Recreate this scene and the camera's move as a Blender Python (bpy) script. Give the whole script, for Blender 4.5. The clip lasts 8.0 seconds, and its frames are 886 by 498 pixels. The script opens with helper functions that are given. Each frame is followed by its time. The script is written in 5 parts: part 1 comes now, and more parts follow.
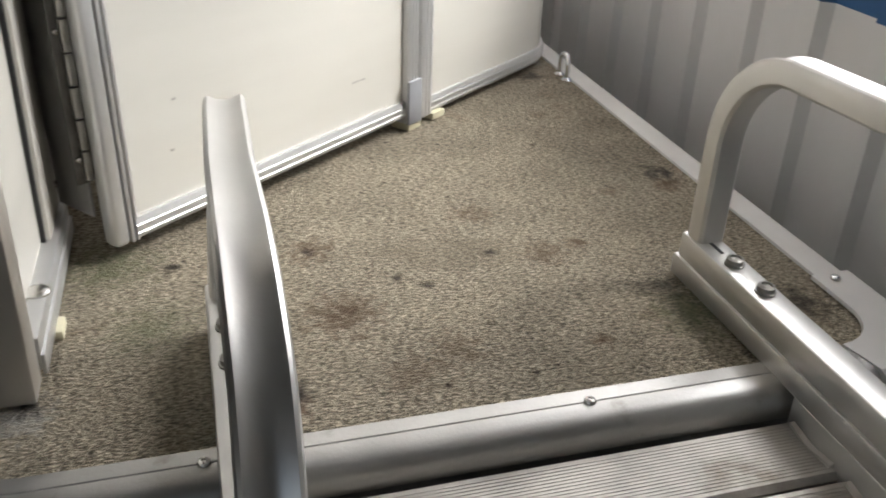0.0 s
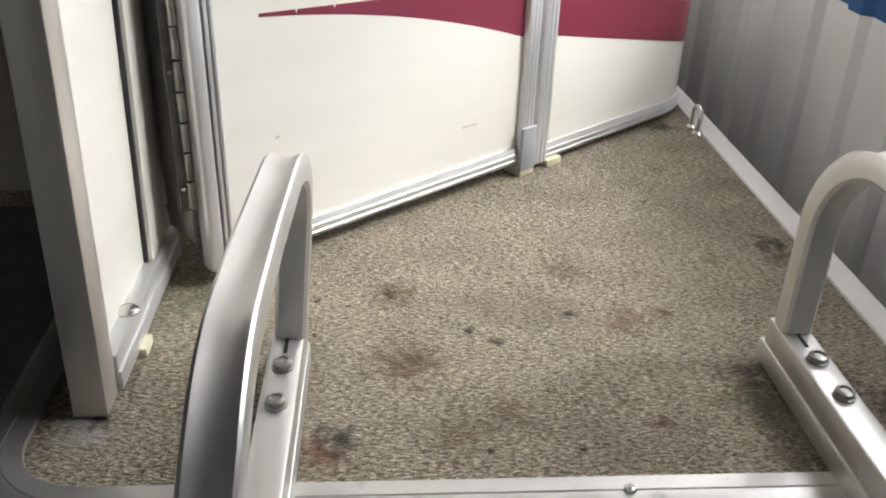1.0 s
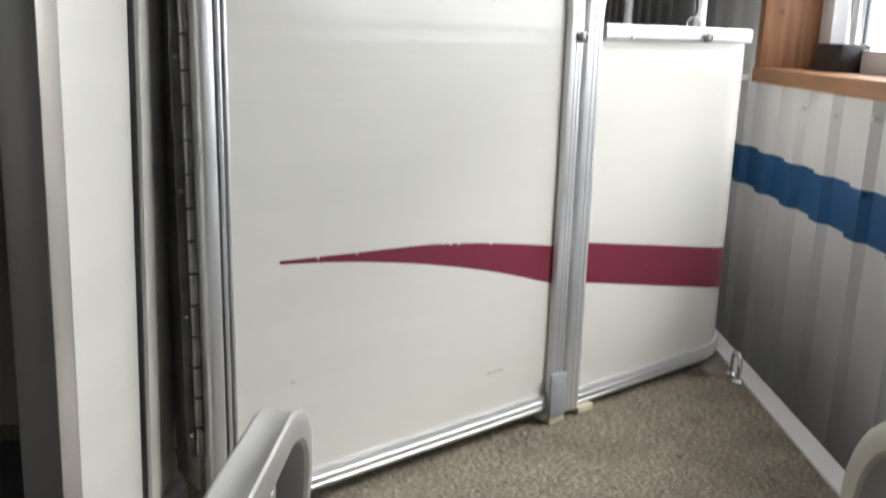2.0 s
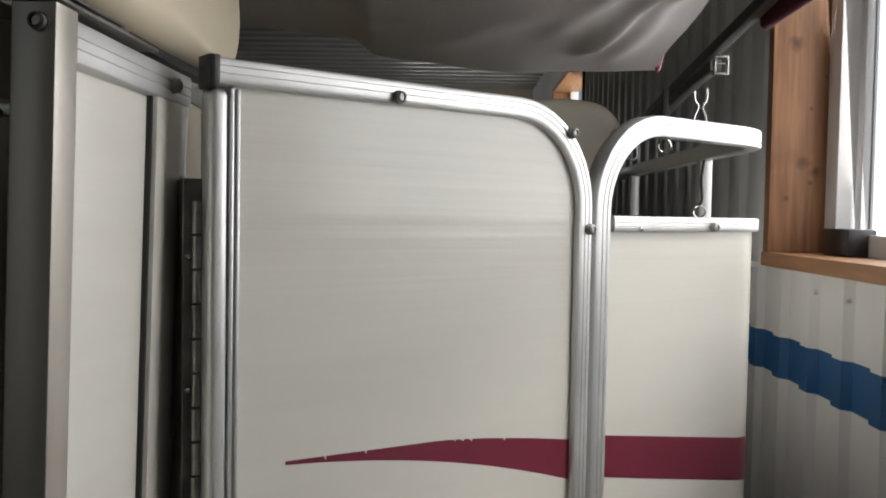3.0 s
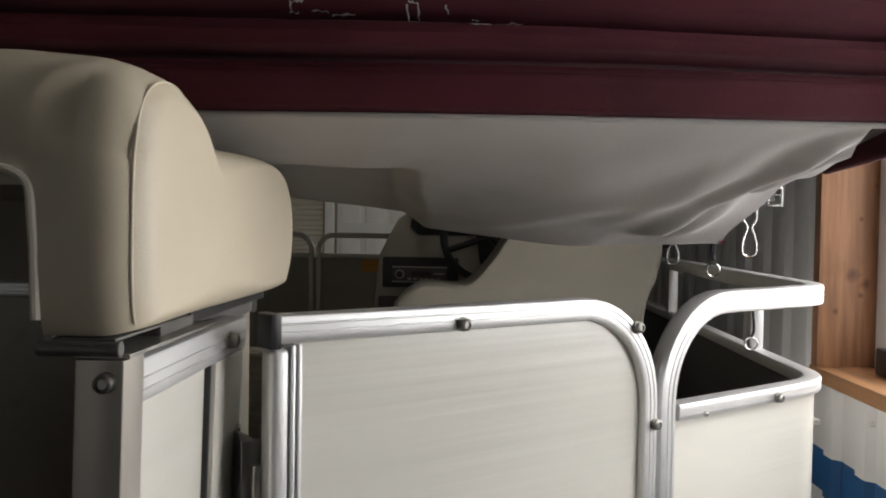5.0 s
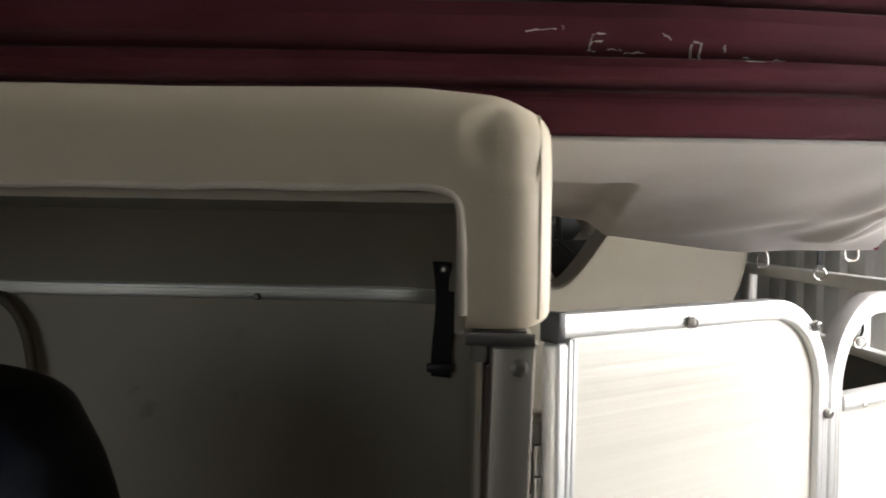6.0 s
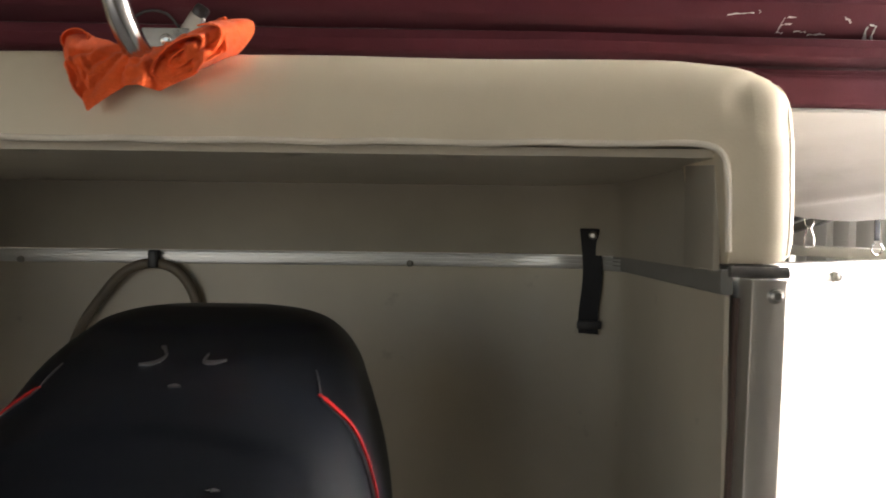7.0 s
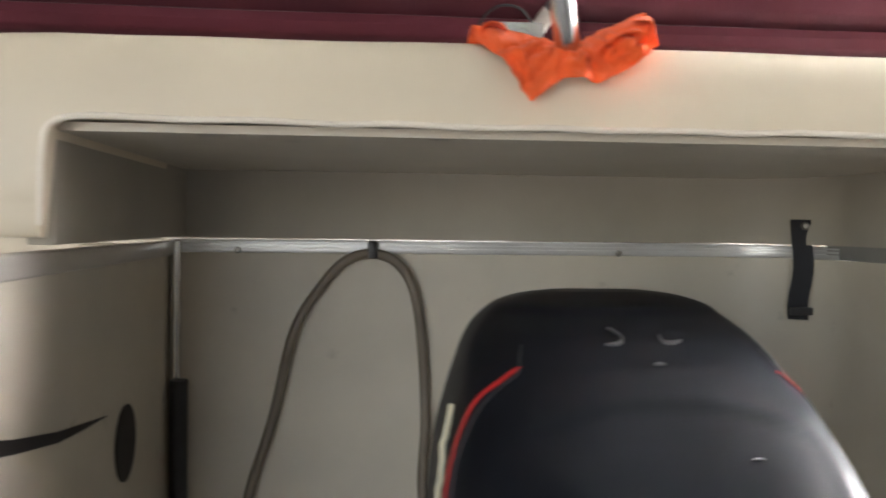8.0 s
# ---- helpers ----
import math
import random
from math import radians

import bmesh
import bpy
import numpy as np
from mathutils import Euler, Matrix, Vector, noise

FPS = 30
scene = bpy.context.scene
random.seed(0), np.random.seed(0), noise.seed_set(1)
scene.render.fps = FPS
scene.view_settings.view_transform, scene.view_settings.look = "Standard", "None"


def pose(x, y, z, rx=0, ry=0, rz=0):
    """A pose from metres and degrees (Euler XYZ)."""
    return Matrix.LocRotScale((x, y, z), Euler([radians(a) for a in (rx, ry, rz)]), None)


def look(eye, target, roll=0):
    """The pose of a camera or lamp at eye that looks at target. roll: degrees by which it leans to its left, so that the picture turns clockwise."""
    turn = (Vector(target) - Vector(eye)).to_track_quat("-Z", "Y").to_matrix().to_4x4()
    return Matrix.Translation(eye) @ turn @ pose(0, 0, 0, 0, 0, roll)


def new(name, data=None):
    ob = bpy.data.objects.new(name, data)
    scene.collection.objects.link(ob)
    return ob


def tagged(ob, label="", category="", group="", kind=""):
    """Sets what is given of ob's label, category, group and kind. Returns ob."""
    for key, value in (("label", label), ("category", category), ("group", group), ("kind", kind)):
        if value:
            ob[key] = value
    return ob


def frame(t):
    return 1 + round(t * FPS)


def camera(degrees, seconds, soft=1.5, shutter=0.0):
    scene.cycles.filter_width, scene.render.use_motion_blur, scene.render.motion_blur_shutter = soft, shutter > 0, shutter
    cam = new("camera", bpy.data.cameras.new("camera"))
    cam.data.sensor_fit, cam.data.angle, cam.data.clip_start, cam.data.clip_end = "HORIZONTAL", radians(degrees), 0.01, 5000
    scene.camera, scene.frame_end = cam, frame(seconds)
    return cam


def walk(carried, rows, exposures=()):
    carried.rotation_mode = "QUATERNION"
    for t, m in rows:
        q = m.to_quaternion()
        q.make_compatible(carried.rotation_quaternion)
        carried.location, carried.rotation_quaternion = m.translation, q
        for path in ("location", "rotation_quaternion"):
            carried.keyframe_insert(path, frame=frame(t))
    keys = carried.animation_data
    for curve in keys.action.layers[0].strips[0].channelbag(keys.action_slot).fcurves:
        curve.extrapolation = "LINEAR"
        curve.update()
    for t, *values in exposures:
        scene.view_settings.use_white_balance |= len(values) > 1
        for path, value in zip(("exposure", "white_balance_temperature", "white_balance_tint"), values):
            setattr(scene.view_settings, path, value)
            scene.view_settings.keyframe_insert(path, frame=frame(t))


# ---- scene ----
cam = camera(53.4, 8.0, soft=1.8, shutter=0.25)
PATH = [
    (0, (0.172, 0.056, 0.522), (0.669, 1.732, -0.45), 2.0),
    (0.5, (0.214, 0.013, 0.558), (0.461, 1.74, -0.419), 2.0),
    (1, (0.272, 0.057, 0.567), (0.405, 1.81, -0.386), 1.9),
    (1.5, (0.297, 0.078, 0.576), (0.35, 1.913, -0.218), 1.7),
    (2, (0.315, 0.091, 0.58), (0.32, 2.034, 0.103), 1.6),
    (2.2, (0.323, 0.084, 0.584), (0.314, 2.056, 0.255), 1.6),
    (3.3, (0.31, 0.12, 0.617), (0.269, 2.118, 0.545), 0.9),
    (3.5, (0.297, 0.132, 0.666), (0.252, 2.13, 0.595), 0.9),
    (4, (0.287, 0.159, 0.757), (0.231, 2.157, 0.692), 0.8),
    (4.2, (0.287, 0.165, 0.789), (0.229, 2.163, 0.728), 0.7),
    (5.3, (0.198, 0.168, 0.845), (0.132, 2.166, 0.792), 1.0),
    (5.5, (0.132, 0.114, 0.844), (0.066, 2.113, 0.797), 0.9),
    (6, (-0.037, 0.038, 0.846), (-0.088, 2.037, 0.796), 1.0),
    (6.5, (-0.166, -0.009, 0.813), (-0.191, 1.991, 0.764), 0.7),
    (7, (-0.319, -0.088, 0.795), (-0.296, 1.911, 0.746), 0.7),
    (7.5, (-0.458, -0.082, 0.771), (-0.397, 1.917, 0.719), 0.6),
    (8, (-0.793, -0.104, 0.78), (-0.618, 1.888, 0.725), 0.7),
]
walk(cam, [(t, look(eye, target, roll)) for t, eye, target, roll in PATH],
     exposures=[(0.0, 0.6, 6400, 10), (0.5, 0.8, 6400, 10), (1.0, 0.78, 6300, 10), (1.5, 0.45, 6200, 10), (2.0, 0.15, 6150, 9), (3.3, -0.54, 6500, 10), (4.2, -0.38, 6500, 10), (5.3, -0.1, 6500, 10), (5.5, 0.05, 6400, 10), (6.0, 0.85, 6600, 10), (6.5, 1.4, 7100, 10), (7.0, 2.3, 7000, 12), (7.5, 3.15, 6500, 14), (8.0, 3.5, 6450, 13)])

# ---- light: overcast daylight through the shed's window and its open door ----
world = bpy.data.worlds.new("world")
scene.world = world
world.use_nodes = True
wn = world.node_tree.nodes
sky = wn.new("ShaderNodeTexSky")
sky.sky_type, sky.sun_disc = "NISHITA", False
sky.sun_elevation, sky.sun_rotation = radians(48), radians(100)
world.node_tree.links.new(sky.outputs[0], wn["Background"].inputs[0])
wn["Background"].inputs[1].default_value = 0.09
sun = new("sun", bpy.data.lights.new("sun", "SUN"))
sun.data.energy, sun.data.angle, sun.data.color = 1.2, radians(12), (1.0, 0.96, 0.9)
sun.matrix_world = look((6, 0.5, 7), (0, 1.6, 0))


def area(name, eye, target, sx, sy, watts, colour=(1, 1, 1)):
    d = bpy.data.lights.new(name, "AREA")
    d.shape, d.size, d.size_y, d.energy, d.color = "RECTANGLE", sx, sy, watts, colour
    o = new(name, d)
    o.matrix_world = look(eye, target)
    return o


area("window_daylight", (1.36, 1.44, 1.1), (0.0, 1.2, 1.0), 1.72, 1.1, 27, (1.0, 0.98, 0.96))
area("door_daylight", (-2.85, -3.45, 0.6), (-0.6, 1.0, 0.6), 3.1, 2.3, 5.0, (1.0, 0.88, 0.72))
# added fill lamp, out of view, to brighten the shed's far end
area("far_fill", (1.3, 6.6, 1.05), (-0.6, 8.4, 0.9), 1.7, 1.0, 25, (1.0, 0.95, 0.87))


# ---- materials ----
def material(name, colour, rough=0.5, metal=0.0, vary=0.12, scale=6.0, fine=0.0, fine_scale=200.0, stretch=(1, 1, 1), coat=0.0, dirt=None, dirt_at=0.62, dirt_scale=3.0, sheen=0.0, rough_vary=0.1):
    m = bpy.data.materials.new(name)
    m.use_nodes = True
    n, l = m.node_tree.nodes, m.node_tree.links
    b = n["Principled BSDF"]
    b.inputs["Roughness"].default_value, b.inputs["Metallic"].default_value = rough, metal
    b.inputs["Coat Weight"].default_value = coat
    b.inputs["Sheen Weight"].default_value = sheen
    tc = n.new("ShaderNodeTexCoord")
    mp = n.new("ShaderNodeMapping")
    mp.inputs["Scale"].default_value = stretch
    l.new(tc.outputs["Object"], mp.inputs[0])
    t = n.new("ShaderNodeTexNoise")
    t.inputs["Scale"].default_value, t.inputs["Detail"].default_value = scale, 6
    l.new(mp.outputs[0], t.inputs["Vector"])
    ramp = n.new("ShaderNodeMapRange")
    ramp.inputs["From Min"].default_value, ramp.inputs["From Max"].default_value = 0.3, 0.7
    ramp.inputs["To Min"].default_value, ramp.inputs["To Max"].default_value = 1 - vary, 1 + vary
    l.new(t.outputs["Fac"], ramp.inputs[0])
    mul = n.new("ShaderNodeVectorMath")
    mul.operation = "SCALE"
    mul.inputs[0].default_value = colour
    l.new(ramp.outputs[0], mul.inputs["Scale"])
    out = mul.outputs[0]
    if dirt:
        d = n.new("ShaderNodeTexNoise")
        d.inputs["Scale"].default_value, d.inputs["Detail"].default_value = dirt_scale, 8
        l.new(tc.outputs["Object"], d.inputs["Vector"])
        r = n.new("ShaderNodeMapRange")
        r.inputs["From Min"].default_value, r.inputs["From Max"].default_value = dirt_at, dirt_at + 0.12
        r.inputs["To Max"].default_value = 0.8
        l.new(d.outputs["Fac"], r.inputs[0])
        mix = n.new("ShaderNodeMix")
        mix.data_type = "RGBA"
        mix.inputs["B"].default_value = (*dirt, 1)
        l.new(r.outputs[0], mix.inputs["Factor"])
        l.new(out, mix.inputs["A"])
        out = mix.outputs["Result"]
    l.new(out, b.inputs["Base Color"])
    rv = n.new("ShaderNodeMapRange")
    rv.inputs["To Min"].default_value, rv.inputs["To Max"].default_value = max(rough - rough_vary, 0.03), min(rough + rough_vary, 1)
    l.new(t.outputs["Fac"], rv.inputs[0])
    l.new(rv.outputs[0], b.inputs["Roughness"])
    if fine:
        f = n.new("ShaderNodeTexNoise")
        f.inputs["Scale"].default_value, f.inputs["Detail"].default_value = fine_scale, 3
        l.new(mp.outputs[0], f.inputs["Vector"])
        bu = n.new("ShaderNodeBump")
        bu.inputs["Strength"].default_value, bu.inputs["Distance"].default_value = fine, 0.002
        l.new(f.outputs["Fac"], bu.inputs["Height"])
        l.new(bu.outputs[0], b.inputs["Normal"])
    return m


ALU = material("brushed_aluminium", (0.66, 0.66, 0.655), 0.4, 0.72, 0.08, 8, 0.03, 300, (1, 1, 1))
BADGE = material("dull_chrome_badge", (0.3, 0.3, 0.31), 0.3, 0.9, 0.1, 30)
GREY_RAIL = material("dull_grey_rail", (0.26, 0.255, 0.25), 0.5, 0.5, 0.15, 12)
WELL_RAIL = material("dull_painted_rail", (0.22, 0.215, 0.2), 0.65, 0.0, 0.12, 14, 0.06, 150)
RIM = material("dull_rim_aluminium", (0.46, 0.45, 0.43), 0.42, 0.85, 0.12, 10, 0.1, 250, dirt=(0.2, 0.17, 0.13), dirt_at=0.66, dirt_scale=22)
ALU_POST = material("aged_aluminium", (0.46, 0.43, 0.385), 0.4, 0.6, 0.1, 5, 0.02, 300)
ALU_SATIN = material("satin_ladder_aluminium", (0.63, 0.62, 0.6), 0.36, 0.85, 0.05, 14, 0.04, 400, rough_vary=0.03)
TREAD = material("worn_tread_aluminium", (0.5, 0.475, 0.44), 0.5, 0.7, 0.2, 20, 0.1, 300, dirt=(0.2, 0.17, 0.13), dirt_scale=12)
STEEL = material("stainless_steel", (0.6, 0.59, 0.57), 0.22, 1.0, 0.1, 30)
BOLT_STEEL = material("dull_bolt_steel", (0.3, 0.29, 0.27), 0.35, 0.9, 0.2, 60)
DARK_STEEL = material("tarnished_hinge_steel", (0.13, 0.125, 0.118), 0.5, 0.6, 0.35, 30, 0.2, 200)
PANEL = material("off_white_fence_skin", (0.68, 0.66, 0.6), 0.22, 0.0, 0.03, 3, 0.03, 60, (0.6, 0.6, 6), rough_vary=0.06, coat=0.1)
PANEL_IN = material("grimy_off_white_skin", (0.55, 0.495, 0.4), 0.5, 0.0, 0.08, 5, 0.06, 120, dirt=(0.3, 0.265, 0.21), dirt_at=0.67, dirt_scale=16)
def ribbed_skin(m, scale, strength):
    """Adds the skin's fine horizontal roll-forming waves to its relief."""
    n, l = m.node_tree.nodes, m.node_tree.links
    tc = n.new("ShaderNodeTexCoord")
    mp = n.new("ShaderNodeMapping")
    mp.inputs["Scale"].default_value = (0.5, 0.5, scale)
    l.new(tc.outputs["Object"], mp.inputs[0])
    wave = n.new("ShaderNodeTexNoise")
    wave.inputs["Scale"].default_value, wave.inputs["Detail"].default_value = 1.0, 2
    l.new(mp.outputs[0], wave.inputs["Vector"])
    bu = n.new("ShaderNodeBump")
    bu.inputs["Strength"].default_value, bu.inputs["Distance"].default_value = strength, 0.002
    sep = n.new("ShaderNodeSeparateXYZ")
    l.new(tc.outputs["Object"], sep.inputs[0])
    up = n.new("ShaderNodeMapRange")
    up.inputs["From Min"].default_value, up.inputs["From Max"].default_value = 0.36, 0.56
    up.inputs["To Min"].default_value = 0.12
    l.new(sep.outputs["Z"], up.inputs[0])
    amount = n.new("ShaderNodeMath")
    amount.operation = "MULTIPLY"
    l.new(wave.outputs["Fac"], amount.inputs[0])
    l.new(up.outputs[0], amount.inputs[1])
    l.new(amount.outputs[0], bu.inputs["Height"])
    b = n["Principled BSDF"]
    l.new(b.inputs["Normal"].links[0].from_socket, bu.inputs["Normal"])
    l.new(bu.outputs[0], b.inputs["Normal"])


def wrinkled(m, scale, strength, distance, distort=1.5):
    """Adds broad soft wrinkles to a fabric's relief."""
    n, l = m.node_tree.nodes, m.node_tree.links
    tc = n.new("ShaderNodeTexCoord")
    t = n.new("ShaderNodeTexNoise")
    t.inputs["Scale"].default_value, t.inputs["Detail"].default_value, t.inputs["Distortion"].default_value = scale, 4, distort
    l.new(tc.outputs["Object"], t.inputs["Vector"])
    bu = n.new("ShaderNodeBump")
    bu.inputs["Strength"].default_value, bu.inputs["Distance"].default_value = strength, distance
    l.new(t.outputs["Fac"], bu.inputs["Height"])
    b = n["Principled BSDF"]
    l.new(b.inputs["Normal"].links[0].from_socket, bu.inputs["Normal"])
    l.new(bu.outputs[0], b.inputs["Normal"])


ribbed_skin(PANEL, 55.0, 0.45)
STRIPE = material("burgundy_decal", (0.16, 0.02, 0.04), 0.4, 0, 0.08, 8)
STRIPE_BROWN = material("red_brown_edge", (0.1, 0.065, 0.055), 0.6, 0, 0.2, 20)
DARK_DECAL = material("dark_decal", (0.02, 0.016, 0.017), 0.55, 0, 0.1, 8)
VINYL = material("cream_marine_vinyl", (0.64, 0.56, 0.425), 0.48, 0, 0.05, 5, 0.08, 420, rough_vary=0.06)
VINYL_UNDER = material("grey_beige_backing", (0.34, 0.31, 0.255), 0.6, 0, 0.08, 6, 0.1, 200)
# paler copy of the backing: the underside's bounce light is in its colour
VINYL_BOUNCE = material("bounce_lit_backing", (0.5, 0.455, 0.375), 0.55, 0, 0.07, 6, 0.1, 200)
PIPING = material("cream_piping", (0.7, 0.64, 0.54), 0.4, 0, 0.05, 20)
CANVAS = material("burgundy_canvas", (0.1, 0.02, 0.03), 0.8, 0, 0.14, 9, 0.25, 500, (1, 1, 1), sheen=0.06)
LINING = material("grey_canvas_lining", (0.47, 0.445, 0.43), 0.85, 0, 0.09, 4, 0.2, 400, dirt=(0.37, 0.35, 0.335), dirt_at=0.55, dirt_scale=4)
wrinkled(LINING, 4.0, 0.13, 0.02, 0.0)
wrinkled(CANVAS, 7, 0.25, 0.015, 0.3)
wrinkled(VINYL, 7, 0.1, 0.006, 0.2)
for soft in (CANVAS, DARK_DECAL):
    soft.node_tree.nodes["Principled BSDF"].inputs["Specular IOR Level"].default_value = 0.18
BLACK = material("black_plastic", (0.02, 0.02, 0.022), 0.4, 0, 0.2, 30, 0.1, 200)
COWL_SPEC = 0.2
WEB = material("black_webbing", (0.015, 0.015, 0.018), 0.8, 0, 0.2, 60, 0.3, 600)
COWL = material("black_gloss_cowl", (0.005, 0.0065, 0.0105), 0.44, 0, 0.2, 8, 0.03, 300, coat=0.1)
COWL_MATT = material("black_satin_cowl", (0.012, 0.012, 0.014), 0.42, 0, 0.2, 20, 0.08, 500)
COWL.node_tree.nodes["Principled BSDF"].inputs["Specular IOR Level"].default_value = COWL_SPEC
COWL.node_tree.nodes["Principled BSDF"].inputs["Coat Weight"].default_value = 0.04
SEAM = material("worn_panel_seam", (0.05, 0.05, 0.055), 0.4, 0, 0.2, 30)
RED = material("red_trim", (0.55, 0.02, 0.02), 0.35, 0, 0.05, 20)
CHROME = material("chrome", (0.8, 0.8, 0.8), 0.12, 1.0, 0.03, 20)
ORANGE = material("orange_shop_towel", (0.85, 0.115, 0.02), 0.95, 0, 0.14, 40, 1.0, 450, sheen=0.1)
HOSE = material("grey_brown_hose", (0.16, 0.13, 0.095), 0.5, 0, 0.15, 20, 0.1, 300)
PAD = material("yellowed_plastic", (0.62, 0.58, 0.42), 0.5, 0, 0.1, 40)
WHITE_TRIM = material("white_painted_trim", (0.68, 0.67, 0.65), 0.4, 0, 0.06, 10, 0.05, 200, dirt=(0.35, 0.31, 0.26), dirt_at=0.66, dirt_scale=15)
WOOD = material("pine_board", (0.27, 0.132, 0.066), 0.6, 0, 0.34, 9, 0.2, 60, (7, 7, 0.45), dirt=(0.2, 0.085, 0.04), dirt_at=0.6, dirt_scale=5)
WOOD_SILL = material("pine_sill", (0.38, 0.19, 0.085), 0.55, 0, 0.3, 7, 0.15, 60, (6, 0.5, 6), dirt=(0.16, 0.06, 0.025), dirt_at=0.7, dirt_scale=9)


def knots(m, places):
    """Dark resinous knots in a board."""
    n, l = m.node_tree.nodes, m.node_tree.links
    b = n["Principled BSDF"]
    out = b.inputs["Base Color"].links[0].from_socket
    tc = n.new("ShaderNodeTexCoord")
    wob = n.new("ShaderNodeTexNoise")
    wob.inputs["Scale"].default_value, wob.inputs["Detail"].default_value = 45, 4
    l.new(tc.outputs["Object"], wob.inputs["Vector"])
    for x, y, z, r in places:
        dist = n.new("ShaderNodeVectorMath")
        dist.operation = "DISTANCE"
        dist.inputs[1].default_value = (x, y, z)
        l.new(tc.outputs["Object"], dist.inputs[0])
        add = n.new("ShaderNodeMath")
        add.operation = "MULTIPLY_ADD"
        add.inputs[1].default_value = r * 2.0
        l.new(wob.outputs["Fac"], add.inputs[0])
        l.new(dist.outputs["Value"], add.inputs[2])
        mask = n.new("ShaderNodeMapRange")
        mask.inputs["From Min"].default_value, mask.inputs["From Max"].default_value = r * 2.3, r * 1.1
        mask.inputs["To Max"].default_value = 0.85
        l.new(add.outputs[0], mask.inputs[0])
        mix = n.new("ShaderNodeMix")
        mix.data_type = "RGBA"
        mix.inputs["B"].default_value = (0.07, 0.025, 0.012, 1)
        l.new(mask.outputs[0], mix.inputs["Factor"])
        l.new(out, mix.inputs["A"])
        out = mix.outputs["Result"]
    l.new(out, b.inputs["Base Color"])


knots(WOOD, ((1.16, 2.288, 0.738, 0.016), (1.187, 2.288, 0.718, 0.012), (1.178, 2.288, 0.69, 0.006), (1.175, 2.288, 0.87, 0.005), (1.135, 2.288, 1.03, 0.018), (1.12, 2.288, 0.65, 0.007), (1.21, 2.288, 0.95, 0.006)))
VINYL_FRAME = material("white_window_vinyl", (0.75, 0.75, 0.75), 0.35, 0, 0.03, 10)
CONCRETE = material("concrete", (0.27, 0.26, 0.245), 0.85, 0, 0.2, 4, 0.2, 80)
FARWALL = material("cream_steel_sheet", (0.5, 0.46, 0.38), 0.5, 0, 0.06, 3)
CEIL = material("galvanised_ceiling", (0.3, 0.3, 0.29), 0.35, 0.6, 0.1, 3)
DOORWHITE = material("white_panel_door", (0.72, 0.71, 0.67), 0.45, 0, 0.03, 5)
CONSOLE = material("beige_moulded_plastic", (0.34, 0.31, 0.25), 0.5, 0, 0.05, 6, 0.1, 400)
INNER = material("charcoal_inner_skin", (0.075, 0.073, 0.072), 0.6, 0, 0.1, 6)
GREY_PLATE = material("grey_bracket_plastic", (0.3, 0.31, 0.33), 0.45, 0, 0.1, 30)
YELLOW = material("amber_sticker", (0.6, 0.27, 0.03), 0.5, 0, 0.1, 40)


def corrugated_paint():
    """White sheet steel with one blue band along the wall."""
    m = material("white_sheet_steel", (0.74, 0.73, 0.725), 0.42, 0, 0.05, 3, 0.05, 40, rough_vary=0.08)
    n, l = m.node_tree.nodes, m.node_tree.links
    b = n["Principled BSDF"]
    old = b.inputs["Base Color"].links[0].from_socket
    tc = n.new("ShaderNodeTexCoord")
    sep = n.new("ShaderNodeSeparateXYZ")
    l.new(tc.outputs["Object"], sep.inputs[0])
    up = n.new("ShaderNodeMath")
    up.operation = "COMPARE"
    up.inputs[1].default_value, up.inputs[2].default_value = 0.271, 0.049
    l.new(sep.outputs[2], up.inputs[0])
    mix = n.new("ShaderNodeMix")
    mix.data_type = "RGBA"
    mix.inputs["B"].default_value = (0.012, 0.09, 0.25, 1)
    l.new(up.outputs[0], mix.inputs["Factor"])
    l.new(old, mix.inputs["A"])
    l.new(mix.outputs["Result"], b.inputs["Base Color"])
    return m


SHEET = corrugated_paint()


